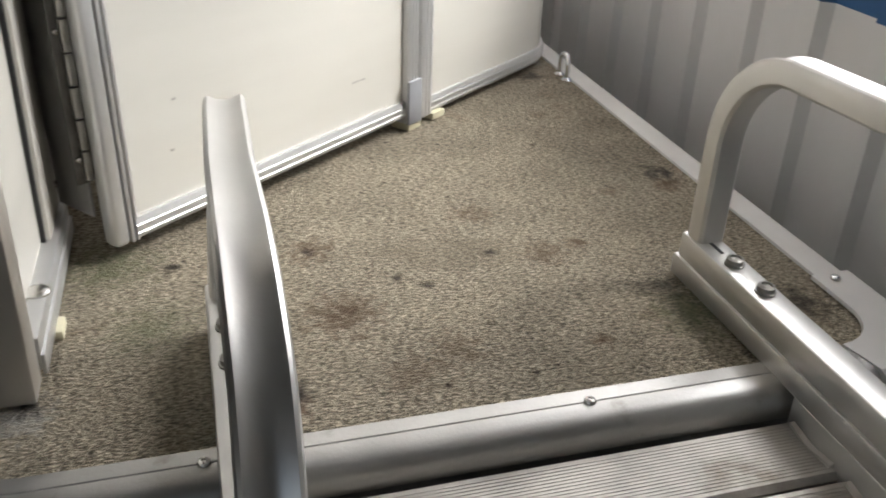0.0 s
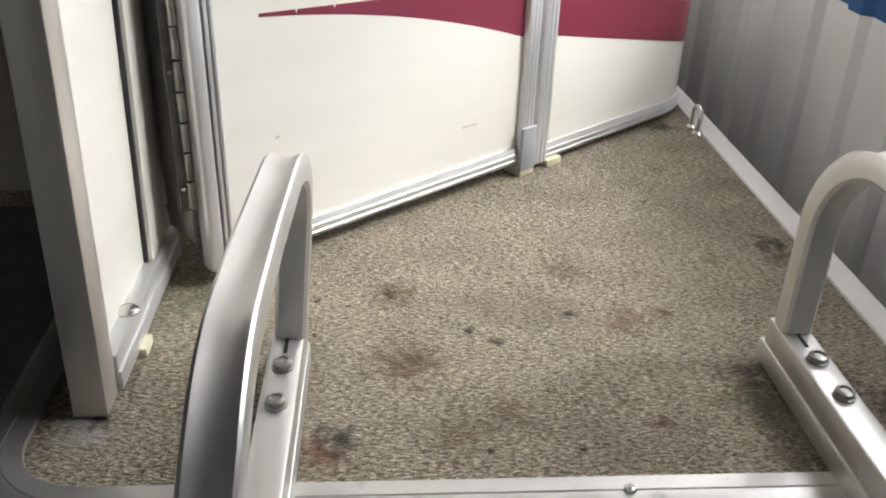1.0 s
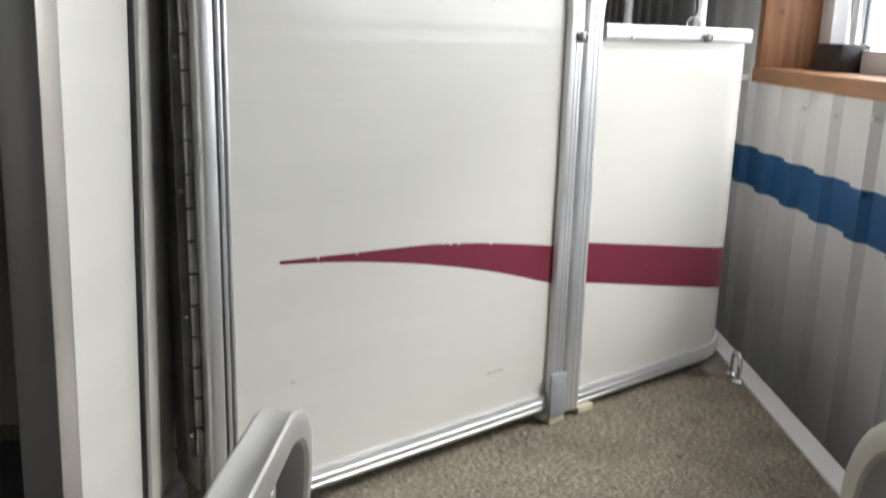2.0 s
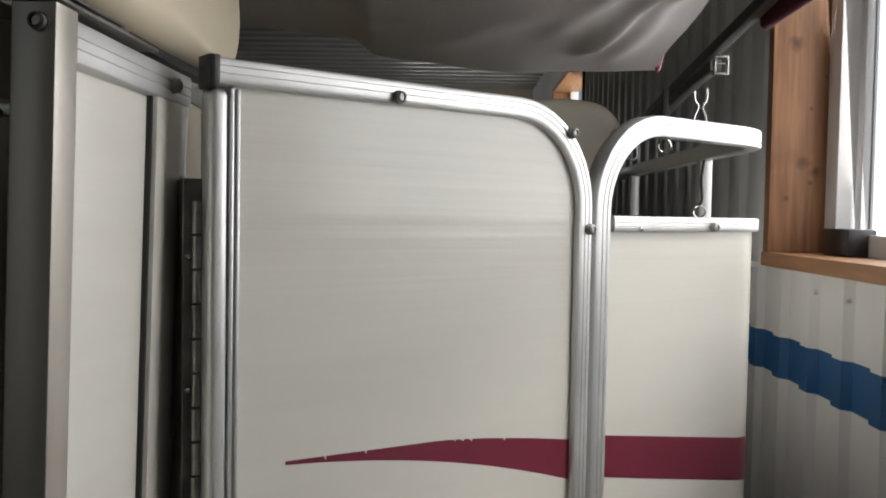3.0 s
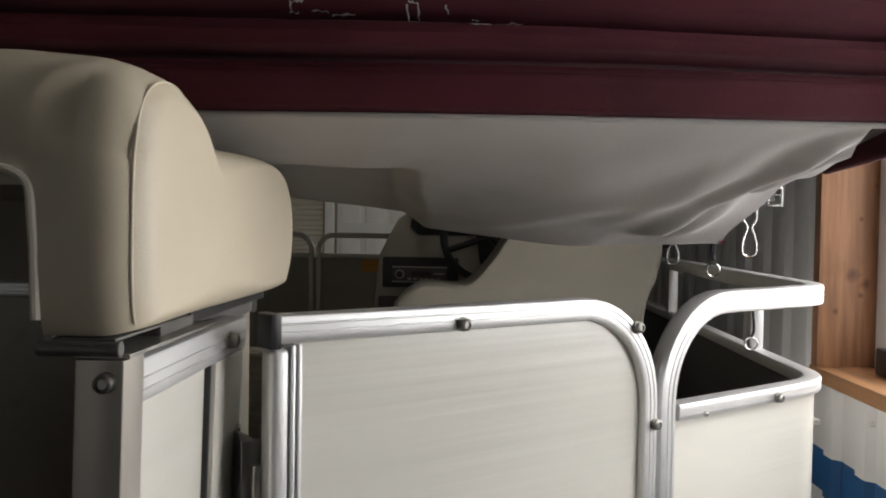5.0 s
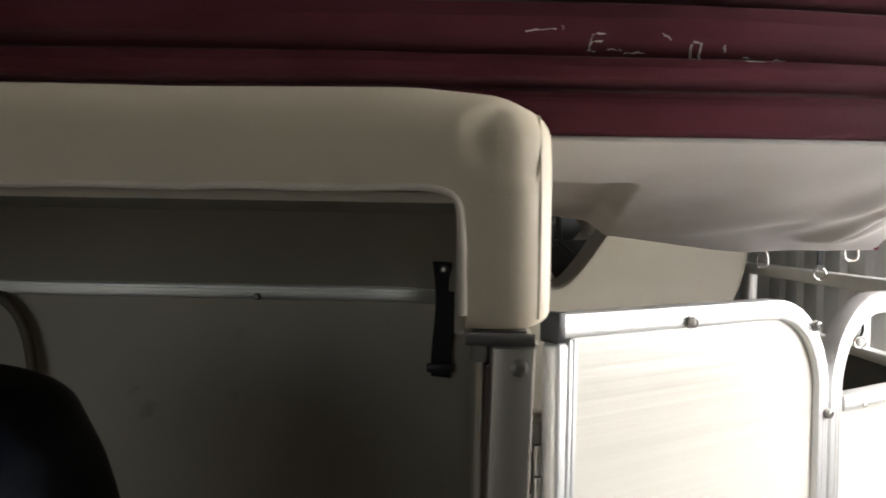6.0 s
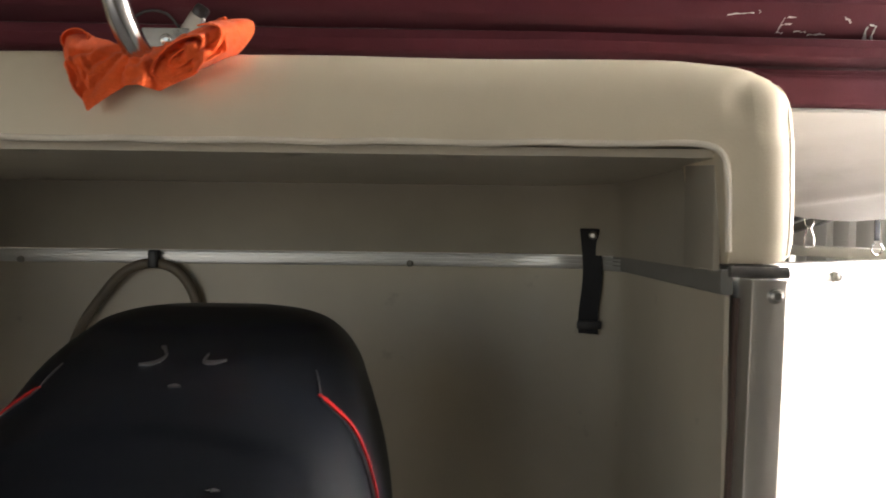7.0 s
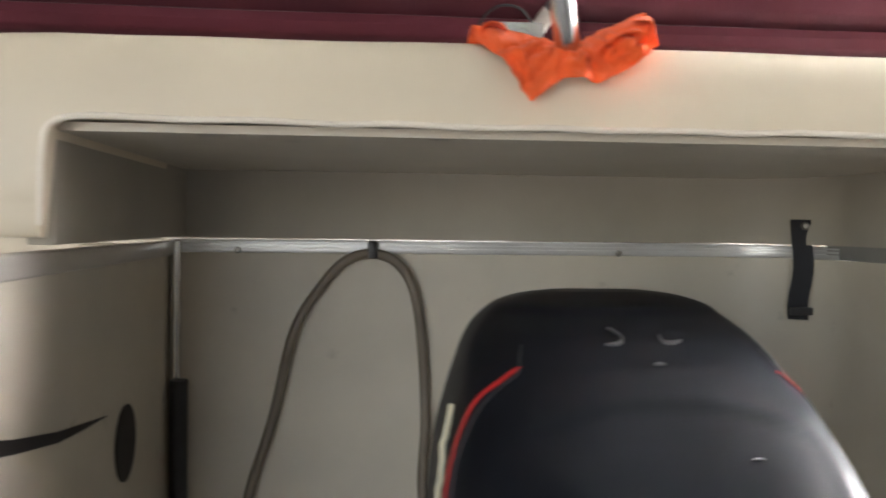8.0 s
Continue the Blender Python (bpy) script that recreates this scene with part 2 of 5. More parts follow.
def carpet_material():
    m = material("beige_marine_carpet", (0.47, 0.405, 0.3), 0.95, 0, 0.18, 9, 0, rough_vary=0.03)
    n, l = m.node_tree.nodes, m.node_tree.links
    b = n["Principled BSDF"]
    old = b.inputs["Base Color"].links[0].from_socket
    tc = n.new("ShaderNodeTexCoord")
    mp = n.new("ShaderNodeMapping")
    mp.inputs["Scale"].default_value = (0.36, 1.0, 1.0)
    l.new(tc.outputs["Object"], mp.inputs[0])
    tuft = n.new("ShaderNodeTexNoise")
    tuft.inputs["Scale"].default_value, tuft.inputs["Detail"].default_value = 400, 6
    l.new(mp.outputs[0], tuft.inputs["Vector"])
    dark = n.new("ShaderNodeMapRange")
    dark.inputs["From Min"].default_value, dark.inputs["From Max"].default_value = 0.40, 0.57
    dark.inputs["To Min"].default_value, dark.inputs["To Max"].default_value = 0.5, 1.2
    l.new(tuft.outputs["Fac"], dark.inputs[0])
    loops = n.new("ShaderNodeTexVoronoi")
    loops.feature = "DISTANCE_TO_EDGE"
    loops.inputs["Scale"].default_value = 270
    bent = n.new("ShaderNodeVectorMath")
    bent.operation = "MULTIPLY_ADD"
    bent.inputs[1].default_value = (0.003, 0.003, 0.0)
    l.new(tuft.outputs["Color"], bent.inputs[0])
    l.new(mp.outputs[0], bent.inputs[2])
    l.new(bent.outputs[0], loops.inputs["Vector"])
    crease = n.new("ShaderNodeMapRange")
    crease.inputs["From Min"].default_value, crease.inputs["From Max"].default_value = 0.0, 0.14
    crease.inputs["To Min"].default_value, crease.inputs["To Max"].default_value = 0.66, 1.05
    l.new(loops.outputs["Distance"], crease.inputs[0])
    both = n.new("ShaderNodeMath")
    both.operation = "MULTIPLY"
    l.new(crease.outputs[0], both.inputs[0])
    l.new(dark.outputs[0], both.inputs[1])
    # ragged dark gaps between the rows of loops
    gaps = n.new("ShaderNodeTexNoise")
    gaps.inputs["Scale"].default_value, gaps.inputs["Detail"].default_value = 300, 4
    gaps.inputs["Distortion"].default_value = 0.4
    l.new(mp.outputs[0], gaps.inputs["Vector"])
    gap = n.new("ShaderNodeMapRange")
    gap.inputs["From Min"].default_value, gap.inputs["From Max"].default_value = 0.36, 0.46
    gap.inputs["To Min"].default_value = 0.45
    l.new(gaps.outputs["Fac"], gap.inputs[0])
    rows = n.new("ShaderNodeMath")
    rows.operation = "MULTIPLY"
    l.new(both.outputs[0], rows.inputs[0])
    l.new(gap.outputs[0], rows.inputs[1])
    both = rows
    mul = n.new("ShaderNodeVectorMath")
    mul.operation = "SCALE"
    l.new(old, mul.inputs[0])
    l.new(both.outputs[0], mul.inputs["Scale"])
    out = mul.outputs[0]
    for scale, at, colour, amount in ((9, 0.63, (0.14, 0.1, 0.065), 0.6), (55, 0.65, (0.04, 0.03, 0.022), 1.0), (3.3, 0.6, (0.22, 0.18, 0.125), 0.5)):
        d = n.new("ShaderNodeTexNoise")
        d.inputs["Scale"].default_value, d.inputs["Detail"].default_value = scale, 7
        l.new(tc.outputs["Object"], d.inputs["Vector"])
        r = n.new("ShaderNodeMapRange")
        r.inputs["From Min"].default_value, r.inputs["From Max"].default_value = at, at + 0.09
        r.inputs["To Max"].default_value = amount
        l.new(d.outputs["Fac"], r.inputs[0])
        mix = n.new("ShaderNodeMix")
        mix.data_type = "RGBA"
        mix.inputs["B"].default_value = (*colour, 1)
        l.new(r.outputs[0], mix.inputs["Factor"])
        l.new(out, mix.inputs["A"])
        out = mix.outputs["Result"]
    wob = n.new("ShaderNodeTexNoise")
    wob.inputs["Scale"].default_value, wob.inputs["Detail"].default_value = 70, 5
    l.new(tc.outputs["Object"], wob.inputs["Vector"])
    brown, black, green, bare, pale = (0.15, 0.1, 0.06), (0.04, 0.032, 0.025), (0.13, 0.15, 0.07), (0.2, 0.105, 0.065), (0.5, 0.48, 0.44)
    for x, y, r, colour, amount in (
            (0.296, 0.842, 0.042, brown, 0.75), (0.279, 0.985, 0.03, brown, 0.7), (0.277, 0.982, 0.009, black, 0.9), (0.494, 0.935, 0.009, black, 1.0), (0.605, 0.936, 0.014, brown, 0.9),
            (0.559, 0.92, 0.03, brown, 0.55), (0.397, 0.754, 0.03, brown, 0.5), (0.214, 0.70, 0.026, bare, 1.0), (0.225, 0.718, 0.022, black, 0.75), (-0.015, 0.742, 0.03, pale, 0.7), (-0.005, 0.752, 0.017, black, 0.8),
            (0.345, 0.72, 0.034, brown, 0.45), (0.81, 1.11, 0.028, black, 0.75), (0.80, 1.07, 0.02, brown, 0.7), (0.549, 0.732, 0.012, brown, 0.8), (0.50, 1.04, 0.03, brown, 0.5),
            (0.397, 0.88, 0.01, black, 0.8), (0.67, 0.76, 0.05, green, 0.5), (0.66, 0.82, 0.03, black, 0.45), (0.05, 1.0, 0.06, green, 0.5), (0.10, 0.86, 0.05, green, 0.4), (0.12, 0.98, 0.012, black, 0.7), (0.18, 0.93, 0.007, black, 0.8), (0.784, 1.571, 0.03, black, 0.6), (0.80, 0.75, 0.035, black, 0.7), (0.76, 0.80, 0.03, black, 0.5), (0.37, 0.90, 0.008, black, 0.7)):
        dist = n.new("ShaderNodeVectorMath")
        dist.operation = "DISTANCE"
        dist.inputs[1].default_value = (x, y, 0)
        l.new(tc.outputs["Object"], dist.inputs[0])
        add = n.new("ShaderNodeMath")
        add.operation = "MULTIPLY_ADD"
        add.inputs[1].default_value = r * 3.0
        l.new(wob.outputs["Fac"], add.inputs[0])
        l.new(dist.outputs["Value"], add.inputs[2])
        mask = n.new("ShaderNodeMapRange")
        mask.inputs["From Min"].default_value, mask.inputs["From Max"].default_value = r * 2.7, r * 1.6
        mask.inputs["To Max"].default_value = min(1.0, amount * 1.3)
        l.new(add.outputs[0], mask.inputs[0])
        mix = n.new("ShaderNodeMix")
        mix.data_type = "RGBA"
        mix.inputs["B"].default_value = (*colour, 1)
        l.new(mask.outputs[0], mix.inputs["Factor"])
        l.new(out, mix.inputs["A"])
        out = mix.outputs["Result"]
    l.new(out, b.inputs["Base Color"])
    bu = n.new("ShaderNodeBump")
    bu.inputs["Strength"].default_value, bu.inputs["Distance"].default_value = 1.0, 0.0045
    l.new(both.outputs[0], bu.inputs["Height"])
    l.new(bu.outputs[0], b.inputs["Normal"])
    return m


CARPET = carpet_material()


def glass_material():
    m = bpy.data.materials.new("window_glass")
    m.use_nodes = True
    b = m.node_tree.nodes["Principled BSDF"]
    b.inputs["Transmission Weight"].default_value, b.inputs["Roughness"].default_value = 1.0, 0.02
    b.inputs["IOR"].default_value = 1.05
    return m


GLASS = glass_material()
FROST = bpy.data.materials.new("bright_overcast_outdoors")
FROST.use_nodes = True
FROST.node_tree.nodes["Principled BSDF"].inputs["Emission Color"].default_value = (0.95, 0.98, 1.0, 1)
FROST.node_tree.nodes["Principled BSDF"].inputs["Emission Strength"].default_value = 1.6

FROST_DOOR = FROST.copy()
FROST_DOOR.name = "bright_door_lite"
FROST_DOOR.node_tree.nodes["Principled BSDF"].inputs["Emission Strength"].default_value = 6.0


# ---- building helpers ----
def thing(name, at, label, category, group="", kind=""):
    e = new(name)
    e.location = at
    e.empty_display_size = 0.05
    return tagged(e, label, category, group, kind)


def part(name, bm, mat, parent=None, label="", smooth=True):
    bmesh.ops.recalc_face_normals(bm, faces=bm.faces)
    me = bpy.data.meshes.new(name)
    bm.to_mesh(me)
    bm.free()
    me.materials.append(mat)
    if smooth:
        for p in me.polygons:
            p.use_smooth = True
        me.set_sharp_from_angle(angle=radians(38))
    o = new(name, me)
    if parent is not None:
        o.parent = parent
        o.matrix_parent_inverse = Matrix.Translation(-parent.location)
    if label:
        o["label"] = label
    return o


def setting(name, bm, mat, label, category, smooth=True):
    return tagged(part(name, bm, mat, None, "", smooth), label, category, "", "structure")


def box(bm, lo, hi, bevel=0.0, seg=2, m=None):
    r = bmesh.ops.create_cube(bm, size=1.0)
    vs = r["verts"]
    lo, hi = Vector(lo), Vector(hi)
    for v in vs:
        v.co = Vector([lo[k] + (v.co[k] + 0.5) * (hi[k] - lo[k]) for k in range(3)])
    if bevel:
        es = list({e for v in vs for e in v.link_edges})
        r = bmesh.ops.bevel(bm, geom=es, offset=bevel, segments=seg, profile=0.5, affect="EDGES")
        vs = list({v for f in r["faces"] for v in f.verts} | {v for v in vs if v.is_valid})
    if m is not None:
        bmesh.ops.transform(bm, matrix=m, verts=vs)
    return bm


def B(lo, hi, bevel=0.0, seg=2, m=None):
    return box(bmesh.new(), lo, hi, bevel, seg, m)


def sweep(bm, pts, prof, up, cap=True):
    """Sweeps the closed outline prof (side, up) along pts; up stays as given."""
    pts = [Vector(p) for p in pts]
    rings = []
    for i, p in enumerate(pts):
        a, b = pts[max(i - 1, 0)], pts[min(i + 1, len(pts) - 1)]
        t = (b - a).normalized()
        w = Vector(up(i) if callable(up) else up)
        side = t.cross(w).normalized()
        w = side.cross(t).normalized()
        k = 1.0
        if 0 < i < len(pts) - 1:
            c = (p - a).normalized().dot((b - p).normalized())
            k = 1 / max(math.sqrt((1 + c) / 2), 0.5)
        rings.append([bm.verts.new(p + side * (u * k) + w * v) for u, v in prof])
    n = len(prof)
    for r, q in zip(rings, rings[1:]):
        for k in range(n):
            bm.faces.new((r[k], r[(k + 1) % n], q[(k + 1) % n], q[k]))
    if cap:
        bm.faces.new(rings[0][::-1])
        bm.faces.new(rings[-1])
    return bm


def rounded(w, h, r, seg=3, cx=0.0, cy=0.0):
    out = []
    for sx, sy, a0 in ((1, 1, 0), (-1, 1, 90), (-1, -1, 180), (1, -1, 270)):
        for k in range(seg + 1):
            a = radians(a0 + 90 * k / seg)
            out.append((cx + sx * (w / 2 - r) + r * math.cos(a), cy + sy * (h / 2 - r) + r * math.sin(a)))
    return out


def ring(r, n=12):
    return [(r * math.cos(2 * math.pi * k / n), r * math.sin(2 * math.pi * k / n)) for k in range(n)]


def arc(c, r, a0, a1, n, ux=(1, 0, 0), uy=(0, 0, 1)):
    c, ux, uy = Vector(c), Vector(ux), Vector(uy)
    return [c + ux * (r * math.cos(radians(a0 + (a1 - a0) * k / n))) + uy * (r * math.sin(radians(a0 + (a1 - a0) * k / n))) for k in range(n + 1)]


def tube(pts, r, n=12, up=(0, 0, 1)):
    pts = [Vector(p) for p in pts]
    if callable(up):
        return sweep(bmesh.new(), pts, ring(r, n), up)
    t = (pts[-1] - pts[0]).normalized()
    if abs(t.dot(Vector(up))) > 0.95:
        up = (0, 1, 0) if abs(t.y) < 0.8 else (1, 0, 0)
    return sweep(bmesh.new(), pts, ring(r, n), up)


def smooth_path(pts, n=8):
    """Catmull-Rom through the points."""
    p = [Vector(q) for q in pts]
    p = [p[0] * 2 - p[1]] + p + [p[-1] * 2 - p[-2]]
    out = []
    for i in range(1, len(p) - 2):
        for k in range(n):
            t = k / n
            out.append(0.5 * (2 * p[i] + (p[i + 1] - p[i - 1]) * t + (2 * p[i - 1] - 5 * p[i] + 4 * p[i + 1] - p[i + 2]) * t * t + (3 * p[i] - p[i - 1] - 3 * p[i + 1] + p[i + 2]) * t ** 3))
    out.append(p[-2])
    return out


def round_tube(pts, r, n=10):
    """A round tube along any path, with frames carried along."""
    pts = [Vector(p) for p in pts]
    frames, w = [], None
    for i in range(len(pts)):
        t = (pts[min(i + 1, len(pts) - 1)] - pts[max(i - 1, 0)]).normalized()
        if w is None:
            w = t.orthogonal()
        w = (w - t * w.dot(t)).normalized()
        frames.append(w.copy())
    return sweep(bmesh.new(), pts, ring(r, n), lambda i: frames[i])


def lathe(prof, at, axis, n=14):
    """Turns (radius, height) about axis at a place."""
    bm = bmesh.new()
    q = Vector(axis).to_track_quat("Z", "Y").to_matrix()
    rings = []
    for r, h in prof:
        rings.append([bm.verts.new(Vector(at) + q @ Vector((r * math.cos(2 * math.pi * k / n), r * math.sin(2 * math.pi * k / n), h))) for k in range(n)])
    for a, b in zip(rings, rings[1:]):
        for k in range(n):
            bm.faces.new((a[k], a[(k + 1) % n], b[(k + 1) % n], b[k]))
    bm.faces.new(rings[0][::-1])
    bm.faces.new(rings[-1])
    return bm


def bolt(at, axis, parent, r=0.0075, mat=None, name="bolt"):
    """A hex bolt on its washer."""
    o = part(name, lathe([(r * 1.15, -0.002), (r * 1.15, 0.0015), (r, 0.002), (r * 0.98, 0.007), (r * 0.6, 0.0085), (r * 0.55, 0.0065), (0.001, 0.0065)], at, axis, 12), mat or BOLT_STEEL, parent)
    return o


def pan_screw(at, axis, parent, r=0.006, name="screw"):
    return part(name, lathe([(r, -0.001), (r, 0.001), (r * 0.8, 0.003), (r * 0.35, 0.0038), (r * 0.3, 0.0025), (0.0005, 0.0025)], at, axis, 12), STEEL, parent)


def prism(outline, to3d, depth, bevel=0.0):
    """A flat plate: a 2D outline placed by to3d(u, v, d), of that depth."""
    bm = bmesh.new()
    a = [bm.verts.new(to3d(u, v, 0.0)) for u, v in outline]
    b = [bm.verts.new(to3d(u, v, depth)) for u, v in outline]
    n = len(outline)
    bm.faces.new(a)
    bm.faces.new(b[::-1])
    for k in range(n):
        bm.faces.new((a[k], b[k], b[(k + 1) % n], a[(k + 1) % n]))
    if bevel:
        bmesh.ops.bevel(bm, geom=[e for e in bm.edges], offset=bevel, segments=2, profile=0.5, affect="EDGES")
    return bm


def grid(f, nu, nv):
    bm = bmesh.new()
    v = [[bm.verts.new(f(i / nu, j / nv)) for j in range(nv + 1)] for i in range(nu + 1)]
    for i in range(nu):
        for j in range(nv):
            bm.faces.new((v[i][j], v[i + 1][j], v[i + 1][j + 1], v[i][j + 1]))
    return bm


def thicken(bm, t):
    bmesh.ops.recalc_face_normals(bm, faces=bm.faces)
    bmesh.ops.solidify(bm, geom=bm.faces[:], thickness=t)
    return bm


# rail outline: 33 mm square tube with two shallow grooves on its outer face
def rail_outline(w=0.033, d=0.03, r=0.005):
    o = rounded(w, d, r, 2)
    out = []
    for k, p in enumerate(o):
        out.append(p)
        if k == 2:
            for g in (0.006, -0.003):
                out += [(g + 0.0012, d / 2), (g + 0.0005, d / 2 - 0.0014), (g - 0.0005, d / 2 - 0.0014), (g - 0.0012, d / 2)]
    return out


# ---- the shed ----
FLOOR_Z, CEIL_Z, WALL_X, NORTH, SOUTH, WEST = -0.75, 1.95, 1.10, 9.6, -3.4, -5.2
setting("ground", B((-40, -40, FLOOR_Z - 0.2), (40, 60, FLOOR_Z)), CONCRETE, "grey concrete shed floor and yard", "floor")

RIB = 0.168
WIN_Y0, WIN_Y1, WIN_Z0, WIN_Z1 = 0.54, 2.32, 0.518, 1.62
# opening added out of view for the far fill lamp
WIN2_Y0, WIN2_Y1 = 5.7, 7.5


def sheet_wall(name, y0, y1, z0, z1):
    """A length of ribbed steel sheet along y."""
    prof = []
    steps = ((0.0, 0.0), (0.045, 0.0), (0.06, 0.017), (0.105, 0.017), (0.12, 0.0))
    k = math.floor((y0 - 1.799) / RIB) - 1
    while 1.799 + k * RIB < y1 + RIB:
        for dy, dx in steps:
            yy = 1.799 + k * RIB + dy
            if y0 <= yy <= y1:
                prof.append((yy, dx))
        k += 1
    prof = [(y0, prof[0][1])] + prof + [(y1, prof[-1][1])]
    bm = bmesh.new()
    rows = [[bm.verts.new((WALL_X - dx, yy, z)) for yy, dx in prof] for z in (z0, z1)]
    back = [[bm.verts.new((WALL_X + 0.05, yy, z)) for yy, dx in prof] for z in (z0, z1)]
    n = len(prof)
    for k in range(n - 1):
        bm.faces.new((rows[0][k], rows[0][k + 1], rows[1][k + 1], rows[1][k]))
        bm.faces.new((back[0][k], back[1][k], back[1][k + 1], back[0][k + 1]))
        bm.faces.new((rows[0][k], back[0][k], back[0][k + 1], rows[0][k + 1]))
        bm.faces.new((rows[1][k], rows[1][k + 1], back[1][k + 1], back[1][k]))
    for k in (0, n - 1):
        bm.faces.new((rows[0][k], rows[1][k], back[1][k], back[0][k]))
    return setting(name, bm, SHEET, "white ribbed steel wall sheet with a blue band", "wall", smooth=False)


sheet_wall("wall_east", SOUTH, WIN_Y0, FLOOR_Z, CEIL_Z)
sheet_wall("wall_east_under_window", WIN_Y0, WIN_Y1, FLOOR_Z, WIN_Z0 - 0.03)
sheet_wall("wall_east_over_window", WIN_Y0, WIN_Y1, WIN_Z1 + 0.03, CEIL_Z)
sheet_wall("wall_east_beyond", WIN_Y1, WIN2_Y0, FLOOR_Z, CEIL_Z)
sheet_wall("wall_east_under_fill_window", WIN2_Y0, WIN2_Y1, FLOOR_Z, WIN_Z0 - 0.03)
sheet_wall("wall_east_over_fill_window", WIN2_Y0, WIN2_Y1, WIN_Z1 + 0.03, CEIL_Z)
sheet_wall("wall_east_end", WIN2_Y1, NORTH, FLOOR_Z, CEIL_Z)
for y, z in ((1.999, 0.445), (1.838, 0.443), (1.676, 0.45), (1.51, 0.445), (1.682, 0.313), (1.346, 0.313)):
    tagged(part("wall_screw", lathe([(0.006, -0.004), (0.006, 0.001), (0.0045, 0.0045), (0.001, 0.005)], (WALL_X - 0.0165, y, z), (-1, 0, 0), 8), SHEET), "white-painted sheet screw in the steel wall", "screw", "sheet screws", "structure")
setting("wall_west", B((WEST - 0.15, SOUTH, FLOOR_Z), (WEST, NORTH, CEIL_Z)), FARWALL, "cream steel shed wall", "wall")
setting("wall_north", B((WEST, NORTH, FLOOR_Z), (WALL_X + 0.3, NORTH + 0.15, CEIL_Z)), FARWALL, "cream steel shed end wall", "wall")
# south wall with its open doorway
setting("wall_south_west", B((WEST, SOUTH - 0.15, FLOOR_Z), (-4.45, SOUTH, CEIL_Z)), FARWALL, "cream steel shed wall beside the open door", "wall")
setting("wall_south_east", B((-1.25, SOUTH - 0.15, FLOOR_Z), (WALL_X + 0.3, SOUTH, CEIL_Z)), FARWALL, "cream steel shed wall beside the open door", "wall")
bm = bmesh.new()
box(bm, (WEST, SOUTH, CEIL_Z), (WALL_X + 0.3, NORTH, CEIL_Z + 0.1))
for k in range(60):
    yy = SOUTH + 0.2 + k * 0.21
    if yy < NORTH - 0.1:
        box(bm, (WEST, yy, CEIL_Z - 0.022), (WALL_X, yy + 0.06, CEIL_Z))
setting("ceiling", bm, CEIL, "ribbed galvanised steel ceiling", "ceiling", smooth=False)

# window: pine boards lining the opening, white frame, panes
win = thing("window_1", (WALL_X + 0.1, 1.35, WIN_Z0), "white window in a raw pine box, bright outside", "window", kind="structure")
XO = 1.285
part("jamb", B((WALL_X - 0.02, WIN_Y1 - 0.032, WIN_Z0), (XO, WIN_Y1 + 0.004, WIN_Z1), 0.002), WOOD, win, "knotty pine jamb board")
part("jamb", B((WALL_X - 0.02, WIN_Y0 - 0.004, WIN_Z0), (XO, WIN_Y0 + 0.032, WIN_Z1), 0.002), WOOD, win)
part("window_sill", B((WALL_X - 0.024, WIN_Y0 - 0.004, WIN_Z0 - 0.034), (XO, WIN_Y1 + 0.004, WIN_Z0), 0.002), WOOD_SILL, win, "pine sill board")
part("head_board", B((WALL_X - 0.02, WIN_Y0 - 0.004, WIN_Z1), (XO, WIN_Y1 + 0.004, WIN_Z1 + 0.032), 0.002), WOOD_SILL, win)
fr = bmesh.new()
for y0, y1 in ((WIN_Y0 + 0.032, WIN_Y0 + 0.10), (WIN_Y1 - 0.10, WIN_Y1 - 0.032), (1.46, 1.54)):
    box(fr, (XO - 0.07, y0, WIN_Z0), (XO + 0.02, y1, WIN_Z1), 0.004)
for z0, z1 in ((WIN_Z0, WIN_Z0 + 0.05), (WIN_Z1 - 0.05, WIN_Z1)):
    box(fr, (XO - 0.069, WIN_Y0 + 0.032, z0), (XO + 0.019, WIN_Y1 - 0.032, z1), 0.004)
wf = part("window_frame", fr, VINYL_FRAME, win, "white vinyl window frame")
sash = bmesh.new()
box(sash, (XO - 0.03, WIN_Y1 - 0.14, WIN_Z0 + 0.05), (XO, WIN_Y1 - 0.108, WIN_Z1 - 0.05), 0.003)
part("sash", sash, VINYL_FRAME, win)
for y0, y1 in ((WIN_Y0 + 0.1, 1.46), (1.54, WIN_Y1 - 0.14)):
    o = part("pane", B((XO - 0.012, y0, WIN_Z0 + 0.05), (XO - 0.006, y1, WIN_Z1 - 0.05)), GLASS, win, smooth=False)
    o.visible_shadow = False
# made-up window round the far fill lamp, hidden behind chair and lining
far = thing("fill_window", (WALL_X + 0.1, 6.6, WIN_Z0), "unseen white window added at the far end for fill light", "window", kind="structure")
for lo, hi, mat in (((WALL_X - 0.02, WIN2_Y1 - 0.032, WIN_Z0), (XO, WIN2_Y1 + 0.004, WIN_Z1), WOOD), ((WALL_X - 0.02, WIN2_Y0 - 0.004, WIN_Z0), (XO, WIN2_Y0 + 0.032, WIN_Z1), WOOD), ((WALL_X - 0.024, WIN2_Y0 - 0.004, WIN_Z0 - 0.034), (XO, WIN2_Y1 + 0.004, WIN_Z0), WOOD_SILL), ((WALL_X - 0.02, WIN2_Y0 - 0.004, WIN_Z1), (XO, WIN2_Y1 + 0.004, WIN_Z1 + 0.032), WOOD_SILL)):
    part("board", B(lo, hi, 0.002), mat, far)
